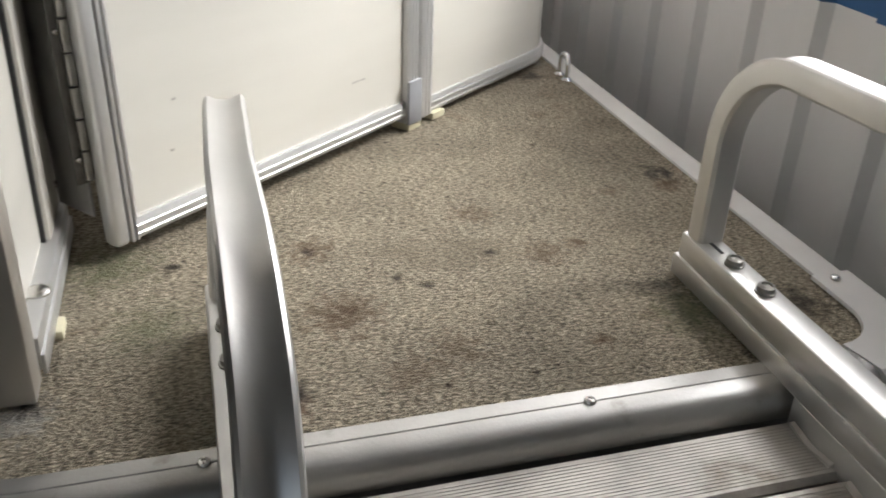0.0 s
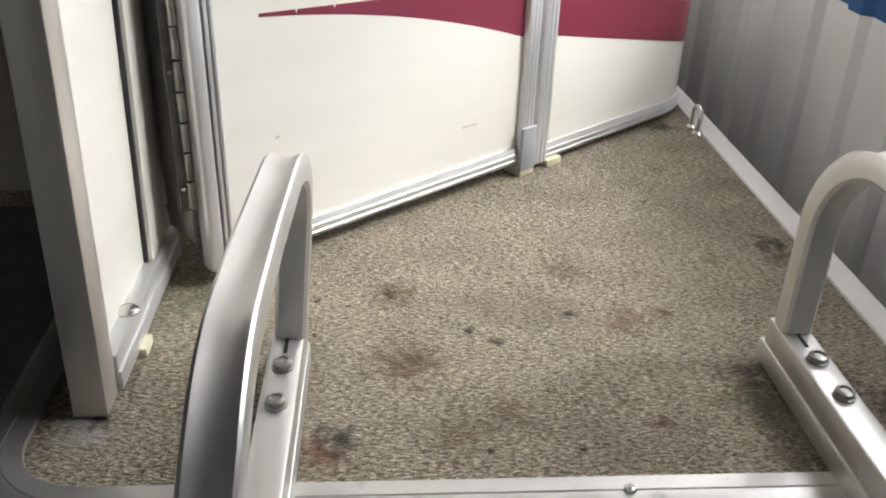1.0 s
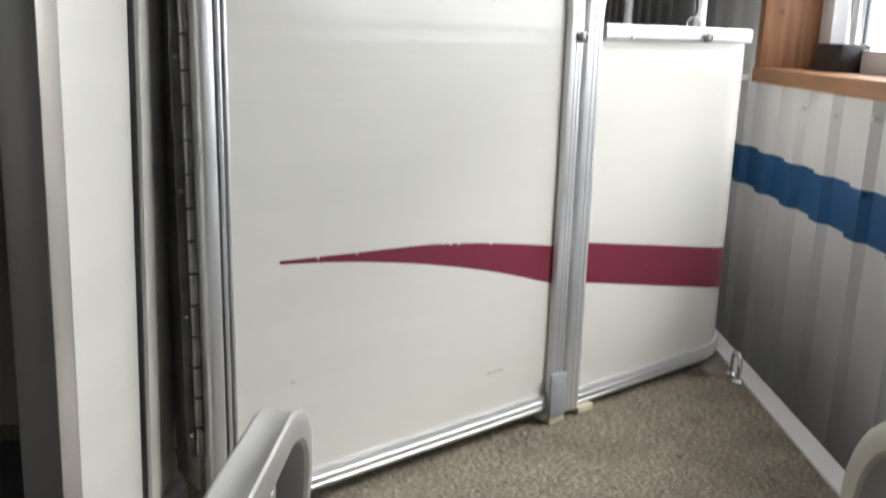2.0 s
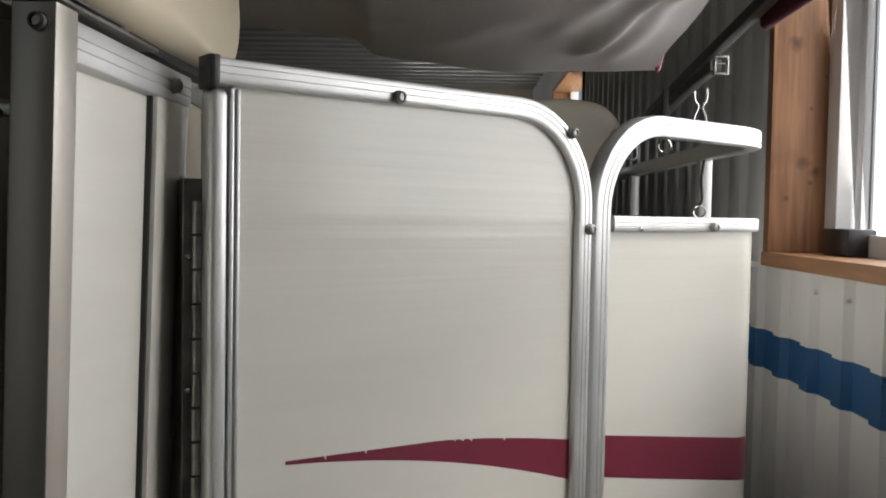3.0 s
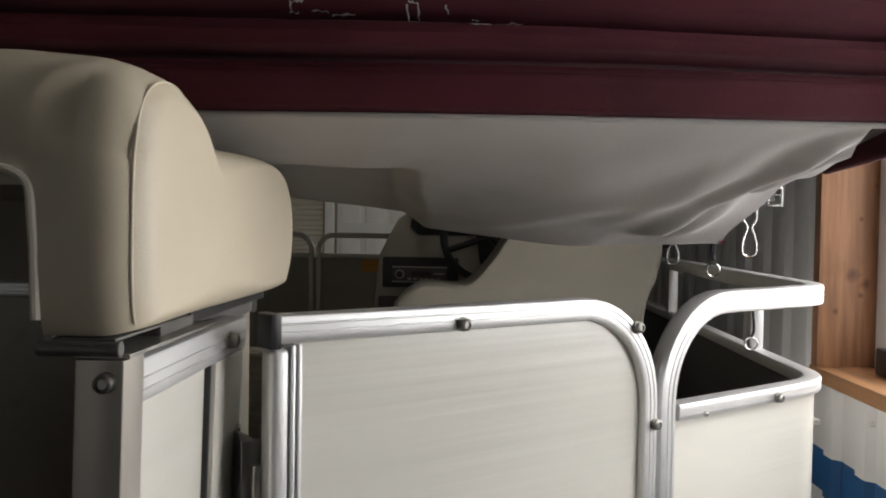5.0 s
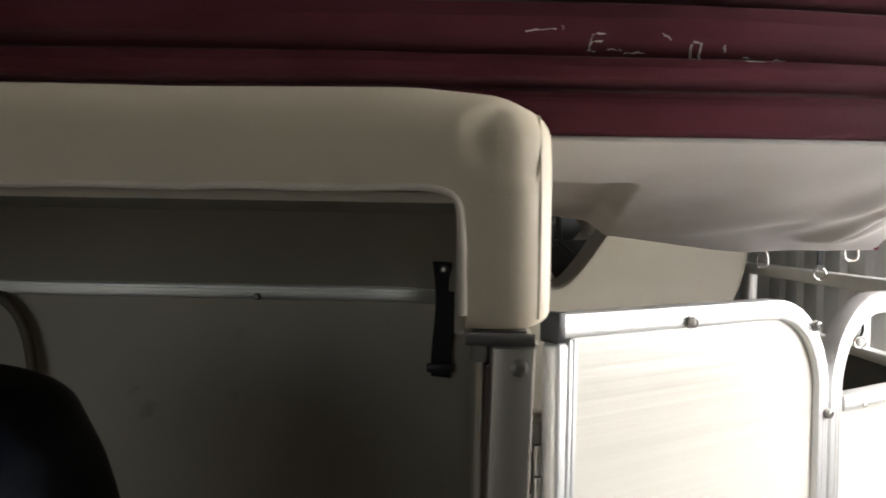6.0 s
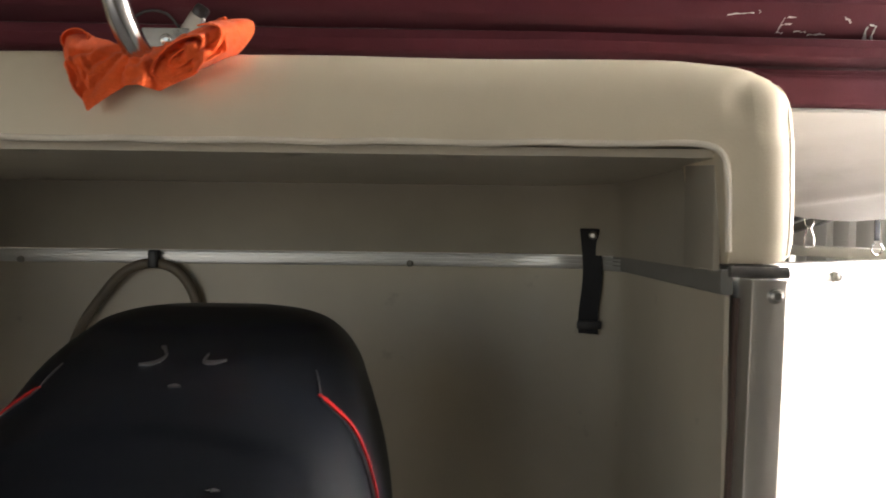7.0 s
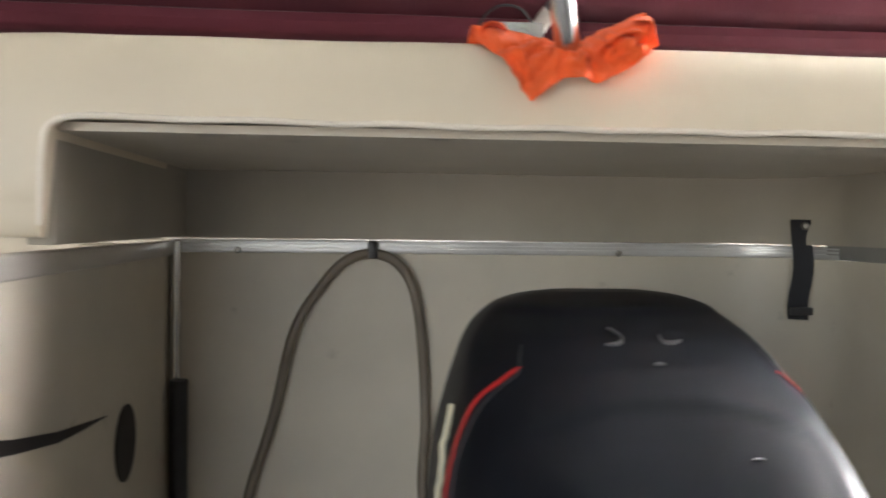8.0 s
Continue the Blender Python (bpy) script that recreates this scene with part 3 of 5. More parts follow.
for y0, y1 in ((WIN2_Y0 + 0.032, WIN2_Y0 + 0.1), (6.56, 6.64), (WIN2_Y1 - 0.1, WIN2_Y1 - 0.032)):
    part("window_frame", B((XO - 0.07, y0, WIN_Z0), (XO - 0.005, y1, WIN_Z1), 0.004), VINYL_FRAME, far)
o = setting("backdrop", B((3.2, -3, -0.7), (3.25, 11, 4)), FROST, "pale overcast daylight outside the window", "backdrop")
o.visible_shadow = False
sb = thing("sill_box", (1.2, 2.17, WIN_Z0), "small dark grey box standing on the window sill", "box")
part("body", B((1.17, 2.05, WIN_Z0 + 0.001), (1.235, 2.185, WIN_Z0 + 0.062), 0.004), BLACK, sb)

# ---- boat deck ----
EDGE_Y, EDGE_X0, EDGE_X1 = 0.634, -0.085, 0.868


def deck_path(off=0.0, r=0.085, n=8):
    """The deck's rim in plan: motor well side, round corner, stern edge, round corner, starboard side."""
    x0, x1, y0 = EDGE_X0 + off, EDGE_X1 - off, EDGE_Y + off
    rr = r - off
    pts = [Vector((x0, 1.5, 0)), Vector((x0, 1.0, 0))]
    pts += arc((EDGE_X0 + r, EDGE_Y + r, 0), rr, 180, 270, n, uy=(0, 1, 0))
    pts += [Vector((0.4, y0, 0))]
    pts += arc((EDGE_X1 - r, EDGE_Y + r, 0), rr, 270, 360, n, uy=(0, 1, 0))
    pts += [Vector((x1, 1.3, 0)), Vector((x1, 1.80, 0))]
    return pts


carpet_outline = [(p.x, p.y) for p in deck_path(0.018)] + [(0.85, 3.9), (EDGE_X0 + 0.018, 3.9)]
setting("floor", prism(carpet_outline, lambda u, v, d: Vector((u, v, -d)), 0.05), CARPET, "worn stained beige carpet on the boat deck", "deck")
sub = [(p.x, p.y) for p in deck_path(0.03)] + [(0.83, 3.9), (EDGE_X0 + 0.03, 3.9)]
setting("deck_board", prism(sub, lambda u, v, d: Vector((u, v, -0.051 - d)), 0.06), BLACK, "dark deck underside and beams", "deck")

# stern rim: flat top, groove, round nose, skirt
rim = thing("trim", (0.4, EDGE_Y, 0), "satin aluminium rim along the deck edge", "trim", kind="structure")
nose = [(-0.022, 0.0005), (-0.021, 0.005), (-0.003, 0.0062), (-0.002, 0.005), (-0.001, 0.0062), (0.012, 0.006), (0.021, 0.002), (0.027, -0.006), (0.029, -0.015), (0.0285, -0.026), (0.022, -0.03), (0.02, -0.016), (0.012, -0.002)]
pp = deck_path(0.0)
front = pp[:-2]
part("edge_rail", sweep(bmesh.new(), front, nose, (0, 0, 1)), RIM, rim)
part("skirt", sweep(bmesh.new(), front, [(0.012, -0.006), (0.021, -0.02), (0.0215, -0.08), (0.016, -0.082)], (0, 0, 1)), GREY_RAIL, rim, "dark skirt below the rim")
side_prof = [(-0.024, 0.0005), (-0.023, 0.004), (0.012, 0.005), (0.015, 0.0), (0.015, -0.06), (0.01, -0.06), (0.01, -0.002)]
part("side_rail", sweep(bmesh.new(), [pp[-3] + Vector((0.004, 0.004, 0)), Vector((EDGE_X1 + 0.004, 1.2, 0)), Vector((EDGE_X1 + 0.004, 1.84, 0))], side_prof, (0, 0, 1)), WHITE_TRIM, rim, "white painted side strip")
part("lap_plate", sweep(bmesh.new(), arc((EDGE_X1 - 0.085, EDGE_Y + 0.085, 0.002), 0.087, 275, 360, 8, uy=(0, 1, 0)) + [Vector((EDGE_X1 + 0.002, 0.79, 0.002))], [(-0.03, 0.0005), (-0.029, 0.005), (0.02, 0.006), (0.027, 0.0), (0.027, -0.03), (0.02, -0.03)], (0, 0, 1)), WHITE_TRIM, rim, "white corner plate")
for x in (0.144, 0.491):
    pan_screw((x, EDGE_Y + 0.002, 0.0065), (0, 0, 1), rim)
for at in ((0.862, 0.775, 0.009), (0.73, 0.645, 0.008)):
    pan_screw(at, (0, 0, 1), rim)

# chrome mooring eye
cl = thing("mooring_eye", (0.842, 1.555, 0), "chrome U-shaped mooring eye on the carpet", "cleat")
part("loop", round_tube([(0.842, 1.535, 0.0)] + arc((0.842, 1.553, 0.028), 0.018, 180, 0, 8, ux=(0, 1, 0)) + [Vector((0.842, 1.571, 0.0))], 0.0045), CHROME, cl)
for y in (1.535, 1.571):
    part("foot", lathe([(0.011, 0.0), (0.011, 0.002), (0.006, 0.006), (0.001, 0.006)], (0.842, y, 0.0), (0, 0, 1)), CHROME, cl)

# ---- boarding ladder ----
lad = thing("boarding_ladder", (0.44, 0.5, 0.0), "satin aluminium boarding ladder bolted to the deck edge", "ladder")


def hoop(x, lean, top_z):
    path = [Vector((x, 0.812, 0.062)), Vector((x, 0.812, 0.12))]
    path += arc((x, 0.707, top_z - 0.105), 0.105, 0, 90, 30, ux=(0, 1, 0))
    path += [Vector((x, 0.6, top_z + 0.004)), Vector((x, 0.5, top_z + 0.01))]
    path += arc((x, 0.485, top_z - 0.13), 0.14, 90, 180, 36, ux=(0, 1, 0))[1:]
    path += [Vector((x, 0.345, 0.06))]
    # the bent head leans outward a little over its straight foot
    path = [p + Vector((lean * min(1, max(0, (p.z - 0.06) / 0.2)) * min(1, max(0.6, (p.y - 0.4) / 0.4)), 0, 0)) for p in path]
    prof = [(0.0155, -0.010), (0.0165, 0.003), (0.0163, 0.0085), (0.0150, 0.0125), (0.0128, 0.0138), (0.0105, 0.0130), (0.006, 0.0108), (0.0, 0.0102), (-0.006, 0.0108), (-0.0105, 0.0130), (-0.0128, 0.0138), (-0.0150, 0.0125), (-0.0163, 0.0085), (-0.0165, 0.003), (-0.0155, -0.010), (-0.012, -0.0135), (0.012, -0.0135)]

    def up(i):
        a, b = path[max(i - 1, 0)], path[min(i + 1, len(path) - 1)]
        t = (b - a).normalized()
        return Vector((1, 0, 0)).cross(t) * -1
    return sweep(bmesh.new(), path, prof, up)


for x, bx, lean, top_z in ((0.177, 0.1745, 0.016, 0.277), (0.703, 0.703, 0.0, 0.281)):
    part("handrail", hoop(x, lean, top_z), ALU_SATIN, lad)
    bm = bmesh.new()
    sweep(bm, [(bx, 0.832, 0.045), (bx, 0.10, 0.045)], rounded(0.034, 0.031, 0.003, 2), (0, 0, 1))
    part("base_rail", bm, ALU_SATIN, lad)
    bm = bmesh.new()
    sweep(bm, [(bx, 0.84, 0.0165), (bx, 0.10, 0.0165)], rounded(0.037, 0.026, 0.003, 2), (0, 0, 1))
    part("mounting_rail", bm, ALU_SATIN, lad)
    part("slot", B((bx - 0.002, 0.776, 0.0602), (bx + 0.002, 0.80, 0.0612)), BLACK, lad, smooth=False)
    for y in (0.752, 0.695):
        bolt((bx, y, 0.061), (0, 0, 1), lad, 0.0095)
for k, y in enumerate((0.560, 0.479, 0.398)):
    prof = [(0.037, -0.03), (0.039, -0.006), (0.034, 0.0)]
    nrib = 16
    for q in range(nrib):
        u = 0.029 - q * 0.058 / (nrib - 1)
        prof += [(u + 0.0012, 0.0), (u + 0.0008, 0.0007), (u - 0.0008, 0.0007), (u - 0.0012, 0.0)]
    prof += [(-0.034, 0.0), (-0.039, -0.006), (-0.037, -0.03)]
    bm = sweep(bmesh.new(), [(0.196, y, -0.022), (0.684, y, -0.022)], [(-u, v) for u, v in prof], (0, 0, 1))
    part("tread", bm, TREAD, lad, "ribbed worn step")
for x in (0.188, 0.692):
    part("stringer", B((x - 0.008, 0.33, -0.07), (x + 0.008, 0.6, 0.005), 0.003), ALU_SATIN, lad)
    for y in (0.560, 0.479, 0.398):
        part("weld", round_tube(smooth_path([(x + (0.008 if x < 0.4 else -0.008), y - 0.03, -0.022), (x + (0.011 if x < 0.4 else -0.011), y, -0.024), (x + (0.008 if x < 0.4 else -0.008), y + 0.03, -0.022)], 5), 0.005, 8), TREAD, lad)

# ---- stern corner: gate and curved fence ----
G0 = Vector((0.071, 1.002, 0))
GD = Vector((0.7729, 0.6345, 0))
GN = Vector((0.6345, -0.7729, 0))


def gp(s, z, n=0.0):
    return G0 + GD * s + GN * n + Vector((0, 0, z))


RAIL = rail_outline()
gate = thing("gate", gp(0.28, 0.02), "off-white boat gate panel in an aluminium frame, burgundy swoosh", "gate")


def fence_up(i):
    return GN


gpath = [gp(-0.0005, 0.7395, -0.012), gp(0.2, 0.7395, -0.012), gp(0.42, 0.7395, -0.012)]
gpath += [gp(0.42 + 0.1295 * math.sin(radians(a)), 0.61 + 0.1295 * math.cos(radians(a)), -0.012) for a in range(9, 91, 9)]
gpath += [gp(0.5495, 0.4, -0.012), gp(0.5495, 0.012, -0.012)]
part("top_rail", sweep(bmesh.new(), gpath, [(-u * 0.85, v) for u, v in RAIL][::-1], GN), ALU, gate, "bent aluminium rail")
part("end_cap", B((-0.012, -0.024, 0.7215), (0.0, 0.0055, 0.7555), 0.002, m=Matrix(((GD.x, GN.x, 0, G0.x), (GD.y, GN.y, 0, G0.y), (0, 0, 1, 0), (0, 0, 0, 1)))), BLACK, gate, "black plastic end cap")
GM = Matrix(((GD.x, GN.x, 0, G0.x), (GD.y, GN.y, 0, G0.y), (0, 0, 1, 0), (0, 0, 0, 1)))
part("hinge_stile", B((-0.008, -0.026, 0.02), (0.0125, -0.0005, 0.7215), 0.007, 4, m=GM), ALU, gate)
for s, w in ((0.0165, 0.005), (0.0235, 0.0045)):
    part("bead", B((s - w / 2, -0.02, 0.02), (s + w / 2, -0.002, 0.7235), 0.0015, m=GM), ALU, gate)
arcpts = [(0.42 + 0.118 * math.sin(radians(a)), 0.612 + 0.118 * math.cos(radians(a))) for a in range(0, 91, 9)]
pan = [(0.02, 0.03), (0.02, 0.73)] + arcpts + [(0.538, 0.03)]
part("panel", prism(pan, lambda u, v, d: gp(u, v, -0.008 - d), 0.006), PANEL, gate, "ribbed off-white skin")
low = [(-0.013, -0.004), (-0.013, 0.004), (-0.006, 0.0065), (-0.0045, 0.005), (-0.003, 0.0065), (0.004, 0.0065), (0.0055, 0.005), (0.007, 0.0065), (0.013, 0.004), (0.013, -0.004)]
part("bottom_rail", sweep(bmesh.new(), [gp(0.022, 0.036, -0.007), gp(0.537, 0.036, -0.007)], low, GN), ALU, gate)


def swoosh_top(s):
    return 0.322 - 0.008 * ((s - 0.085) / 0.2) if s < 0.285 else 0.314 - 0.035 * ((s - 0.285) / 0.26) ** 1.35


def swoosh_bottom(s):
    k = (s - 0.085) / 0.461
    return 0.318 - 0.038 * k - 0.06 * k ** 2


ns = 24
ss = [0.085 + (0.537 - 0.085) * k / ns for k in range(ns + 1)]
part("swoosh", prism([(s, swoosh_top(s)) for s in ss] + [(s, swoosh_bottom(s)) for s in ss[::-1]], lambda u, v, d: gp(u, v, -0.0077 - d), 0.001), STRIPE, gate, "burgundy swoosh decal", smooth=False)
for s, z in ((0.222, 0.733), (0.515, 0.712), (0.555, 0.58)):
    bolt(gp(s, z, 0.004), GN, gate, 0.0072)
random.seed(8)
for s in (0.135, 0.19, 0.325, 0.338, 0.352, 0.41):
    w, h = random.uniform(0.0012, 0.0035), random.uniform(0.002, 0.0045)
    zt_ = swoosh_top(s)
    part("decal_nick", prism([(s - w, zt_ + 0.0004), (s + w, zt_ + 0.0004), (s + 0.3 * w, zt_ - h)], lambda u, v, d: gp(u, v, -0.0066 - d), 0.0006), PANEL, gate, smooth=False)
# piano hinge
hb = bmesh.new()
box(hb, (-0.026, -0.03, 0.1), (0.008, -0.026, 0.63), 0.001, m=GM)
hinge = part("piano_hinge", hb, DARK_STEEL, gate, "tarnished steel piano hinge")
lb = bmesh.new()
box(lb, (-0.0125, -0.094, 0.055), (-0.0085, -0.03, 0.63), 0.001, m=GM)
part("post_leaf", lb, GREY_RAIL, hinge, "grey hinge leaf on the post")
zz = 0.105
while zz < 0.6:
    part("knuckle", sweep(bmesh.new(), [gp(-0.012, zz, -0.0235), gp(-0.012, zz + 0.033, -0.0235)], ring(0.0052, 10), GN), BOLT_STEEL, hinge)
    zz += 0.036
for k, z in enumerate((0.13, 0.2, 0.27, 0.34, 0.41, 0.48, 0.55, 0.61)):
    pan_screw(gp((-0.021, -0.003)[k % 2], z, -0.0258), GN, hinge, 0.0035)
part("latch_plate", B((0.532, 0.003, 0.012), (0.5655, 0.009, 0.083), 0.002, m=GM), GREY_PLATE, gate, "grey plastic latch plate")
random.seed(3)
for s, z, w in ((0.43, 0.108, 0.03), (0.1, 0.17, 0.006), (0.09, 0.11, 0.005)):
    n_ = 9
    hi = [(s - w / 2 + w * k / n_, z + 0.0012 + 0.0012 * random.random()) for k in range(n_ + 1)]
    lo = [(s - w / 2 + w * k / n_, z - 0.0012 * random.random()) for k in range(n_ + 1)]
    part("scuff", prism(hi + lo[::-1], lambda u, v, d: gp(u, v, -0.0076 - d), 0.0008), TREAD, gate, "small grey scuff", smooth=False)
pads = thing("shim", gp(0.56, 0.0), "small yellowed plastic shims under the gate frame", "shim")
part("pad", B((0.535, -0.03, 0.0005), (0.567, 0.006, 0.0125), 0.002, m=GM), PAD, pads)
part("pad", B((0.6, -0.02, 0.0005), (0.635, 0.006, 0.0125), 0.002, m=GM), PAD, pads)

# curved corner fence: plan runs along the gate's line, then bends to run forward
SIDE_X = 0.852


def plan(s0, off=0.0, far=3.9):
    smeet = (SIDE_X - G0.x) / GD.x
    r = 0.16
    tl = r * math.tan(radians(25.3))
    a = gp(smeet - tl, 0)
    out = []
    n = max(int((smeet - tl - s0) / 0.05), 2)
    for k in range(n):
        out.append(gp(s0 + (smeet - tl - s0) * k / n, 0, off))
    c = a - GN * r
    for k in range(9):
        ang = radians(-50.6 + 50.6 * k / 8)
        out.append(c + Vector((math.cos(ang), math.sin(ang), 0)) * (r + off))
    y1 = out[-1].y
    for k in range(1, 6):
        out.append(Vector((SIDE_X + off, y1 + (far - y1) * k / 5, 0)))
    return out


def flat_normal(pts):
    def f(i):
        a, b = pts[max(i - 1, 0)], pts[min(i + 1, len(pts) - 1)]
        t = (b - a)
        t.z = 0
        if t.length < 1e-5:
            return GN
        t.normalize()
        return Vector((t.y, -t.x, 0))
    return f


fence = thing("corner_fence", gp(0.8, 0.02), "curved off-white boat fence panel with aluminium rails", "fence")


def wall_strip(pts, z0, z1, thick):
    bm = bmesh.new()
    nf = flat_normal(pts)
    cols = []
    for i, p in enumerate(pts):
        q = p - nf(i) * thick
        cols.append([bm.verts.new((p.x, p.y, z0)), bm.verts.new((p.x, p.y, z1)), bm.verts.new((q.x, q.y, z1)), bm.verts.new((q.x, q.y, z0))])
    for a, b in zip(cols, cols[1:]):
        for k in range(4):
            bm.faces.new((a[k], a[(k + 1) % 4], b[(k + 1) % 4], b[k]))
    bm.faces.new(cols[0])
    bm.faces.new(cols[-1][::-1])
    return bm


part("panel", wall_strip(plan(0.6, -0.008), 0.03, 0.58, 0.005), PANEL, fence, "curved off-white skin")
part("inner_skin", wall_strip(plan(0.6, -0.0135), 0.02, 0.58, 0.004), INNER, fence, "charcoal inner skin")
lp = [p + Vector((0, 0, 0.588)) for p in plan(0.61, -0.012)]
part("middle_rail", sweep(bmesh.new(), lp, [(u * 0.72, v) for u, v in RAIL], flat_normal(lp)), ALU, fence)
up_ = [gp(0.587, 0.012, -0.012), gp(0.587, 0.35, -0.012), gp(0.587, 0.605, -0.012)]
up_ += [gp(0.587 + 0.132 * (1 - math.cos(radians(a))), 0.605 + 0.132 * math.sin(radians(a)), -0.012) for a in range(9, 91, 9)]
up_ += [p + Vector((0, 0, 0.737)) for p in plan(0.76, -0.012)]
part("top_rail", sweep(bmesh.new(), up_, RAIL, flat_normal(up_)), ALU, fence, "bent aluminium rail")
bl = [p + Vector((0, 0, 0.026)) for p in plan(0.602, -0.007)]
part("bottom_rail", sweep(bmesh.new(), bl, low, flat_normal(bl)), ALU, fence)
sp = plan(0.6035, -0.0073)[:-4]
bm = bmesh.new()
run, prev, cols = 0.0, sp[0], []
for q in sp:
    run += (q - prev).length
    prev = q
    cols.append([bm.verts.new((q.x, q.y, 0.277 - 0.155 * run)), bm.verts.new((q.x, q.y, 0.215 - 0.19 * run))])
for a, c in zip(cols, cols[1:]):
    bm.faces.new((a[0], a[1], c[1], c[0]))
part("swoosh", thicken(bm, 0.0012), STRIPE, fence, "burgundy band decal")
for y in (2.0, 2.75, 3.4):
    part("post", sweep(bmesh.new(), [(SIDE_X - 0.012, y, 0.6), (SIDE_X - 0.012, y, 0.722)], rounded(0.028, 0.026, 0.004, 2), (0, 1, 0)), ALU, fence)
bolt(gp(0.85, 0.584, 0.004), GN, fence, 0.0072)
pan_screw(gp(0.667, 0.58, 0.0035), GN, fence, 0.004)
tn = bmesh.new()
box(tn, (SIDE_X - 0.03, 1.665, 0.515), (SIDE_X - 0.006, 1.7, 0.523))
part("chip", tn, TREAD, fence, "grey worn chip on the skin")

# ---- side panel between the stern post and the gate hinge ----
sp_ = thing("stern_side_panel", (0.0, 0.92, 0.0), "off-white fence panel with square aluminium posts", "fence")
part("post", sweep(bmesh.new(), [(-0.002, 0.772, 0.004), (-0.002, 0.769, 0.748)], rounded(0.034, 0.038, 0.0018, 2), (0, 1, 0)), ALU_POST, sp_, "square stern post")
rp = [Vector((-0.002, 0.79, 0.727)), Vector((-0.002, 1.0, 0.727)), Vector((-0.002, 1.082, 0.727))]
part("top_rail", sweep(bmesh.new(), rp, [(u, v) for u, v in rail_outline(0.034, 0.03, 0.004)], (1, 0, 0)), ALU, sp_)
part("bottom_rail", B((-0.017, 0.79, 0.012), (0.0185, 1.082, 0.049), 0.003), ALU, sp_)
part("toe_rail", B((0.0175, 0.79, 0.008), (0.0215, 1.082, 0.03), 0.0015), ALU, sp_)
part("panel", B((-0.004, 0.79, 0.049), (0.001, 0.978, 0.712)), PANEL, sp_, "off-white skin", smooth=False)
part("gap_seal", B((-0.004, 0.978, 0.049), (0.006, 0.9825, 0.712)), BLACK, sp_)
part("hinge_post", sweep(bmesh.new(), [(-0.004, 1.029, 0.05), (-0.004, 1.029, 0.71)], rounded(0.03, 0.093, 0.0015, 2), (0, 1, 0)), PANEL, sp_, "off-white skinned hinge post")
part("hinge_edge", round_tube([(0.006, 1.076, 0.05), (0.006, 1.076, 0.712)], 0.006, 12), ALU, sp_)
bolt((0.003, 0.7495, 0.733), (0, -1, 0), sp_, 0.0065)
bolt((0.013, 1.022, 0.726), (1, 0, 0), sp_, 0.0075)
for z in (0.08, 0.35, 0.63):
    pan_screw((0.0112, 1.062, z), (1, 0, 0), sp_, 0.005)
part("edge_strip", B((-0.0235, 0.782, 0.01), (-0.0185, 0.7915, 0.728)), STRIPE_BROWN, sp_, "red-brown edge strip")
part("plunger", lathe([(0.0125, -0.001), (0.0125, 0.0015), (0.009, 0.0045), (0.001, 0.0055)], (0.009, 0.872, 0.0495), (0, 0, 1)), STEEL, sp_, "round-headed bolt")
for o in sp_.children:
    for v in o.data.vertices:
        v.co.x += -0.0125 + 0.0185 * v.co.z / 0.75
shim2 = thing("shim", (0.01, 0.86, 0.0), "small yellowed plastic shim under the side rail", "shim")
part("pad", B((-0.004, 0.855, 0.0005), (0.0165, 0.885, 0.0115), 0.002), PAD, shim2)

# ---- motor-well wall: side, round corner, back, port side ----
WX0, WX1, WY = -1.115, -0.021, 1.40
R = 0.17
wp = [Vector((WX1, 0.7905, 0)), Vector((WX1, 1.0, 0)), Vector((WX1, WY - R, 0))]
wp += arc((WX1 - R, WY - R, 0), R, 0, 90, 10, uy=(0, 1, 0))[1:]
wp += [Vector((-0.4, WY, 0)), Vector((-0.75, WY, 0)), Vector((WX0, WY, 0))]
well = thing("motor_well_wall", (-0.55, WY, 0.0), "grimy off-white fence wall round the motor well", "fence")


def left_normal(pts):
    f = flat_normal(pts)
    return lambda i: -f(i)


part("panel", wall_strip(wp, -0.05, 0.73, 0.005), PANEL_IN, well, "grimy off-white skin")
wr = [p + Vector((0, 0, 0.741)) for p in wp]
wr = [p - Vector((0, 0.004, 0)) if p.y > 1.39 else p for p in wr]
part("top_rail", sweep(bmesh.new(), wr[3:], [(u * 0.68, v * 0.6) for u, v in RAIL][::-1], left_normal(wr[3:])), ALU, well, "grooved aluminium rail")
part("side_rail", sweep(bmesh.new(), [p + Vector((-0.003, 0, 0.743)) for p in wp[:5]], rounded(0.025, 0.012, 0.003, 2), (1, 0, 0)), WELL_RAIL, well, "dull grey side rail")
for x in (-0.357, -1.005):
    bolt((x, WY - 0.012, 0.734), (0, -1, 0), well, 0.005)
part("port_panel", B((WX0 - 0.005, 0.62, -0.05), (WX0, 1.409, 0.728)), PANEL_IN, well, "grimy side skin")
part("port_rail", sweep(bmesh.new(), [(WX0, 0.62, 0.737), (WX0, 1.36, 0.737)], rounded(0.024, 0.022, 0.004, 2), (1, 0, 0)), ALU_POST, well)


def port(u, v, d):
    return Vector((WX0 + 0.0004 + d, u, v))


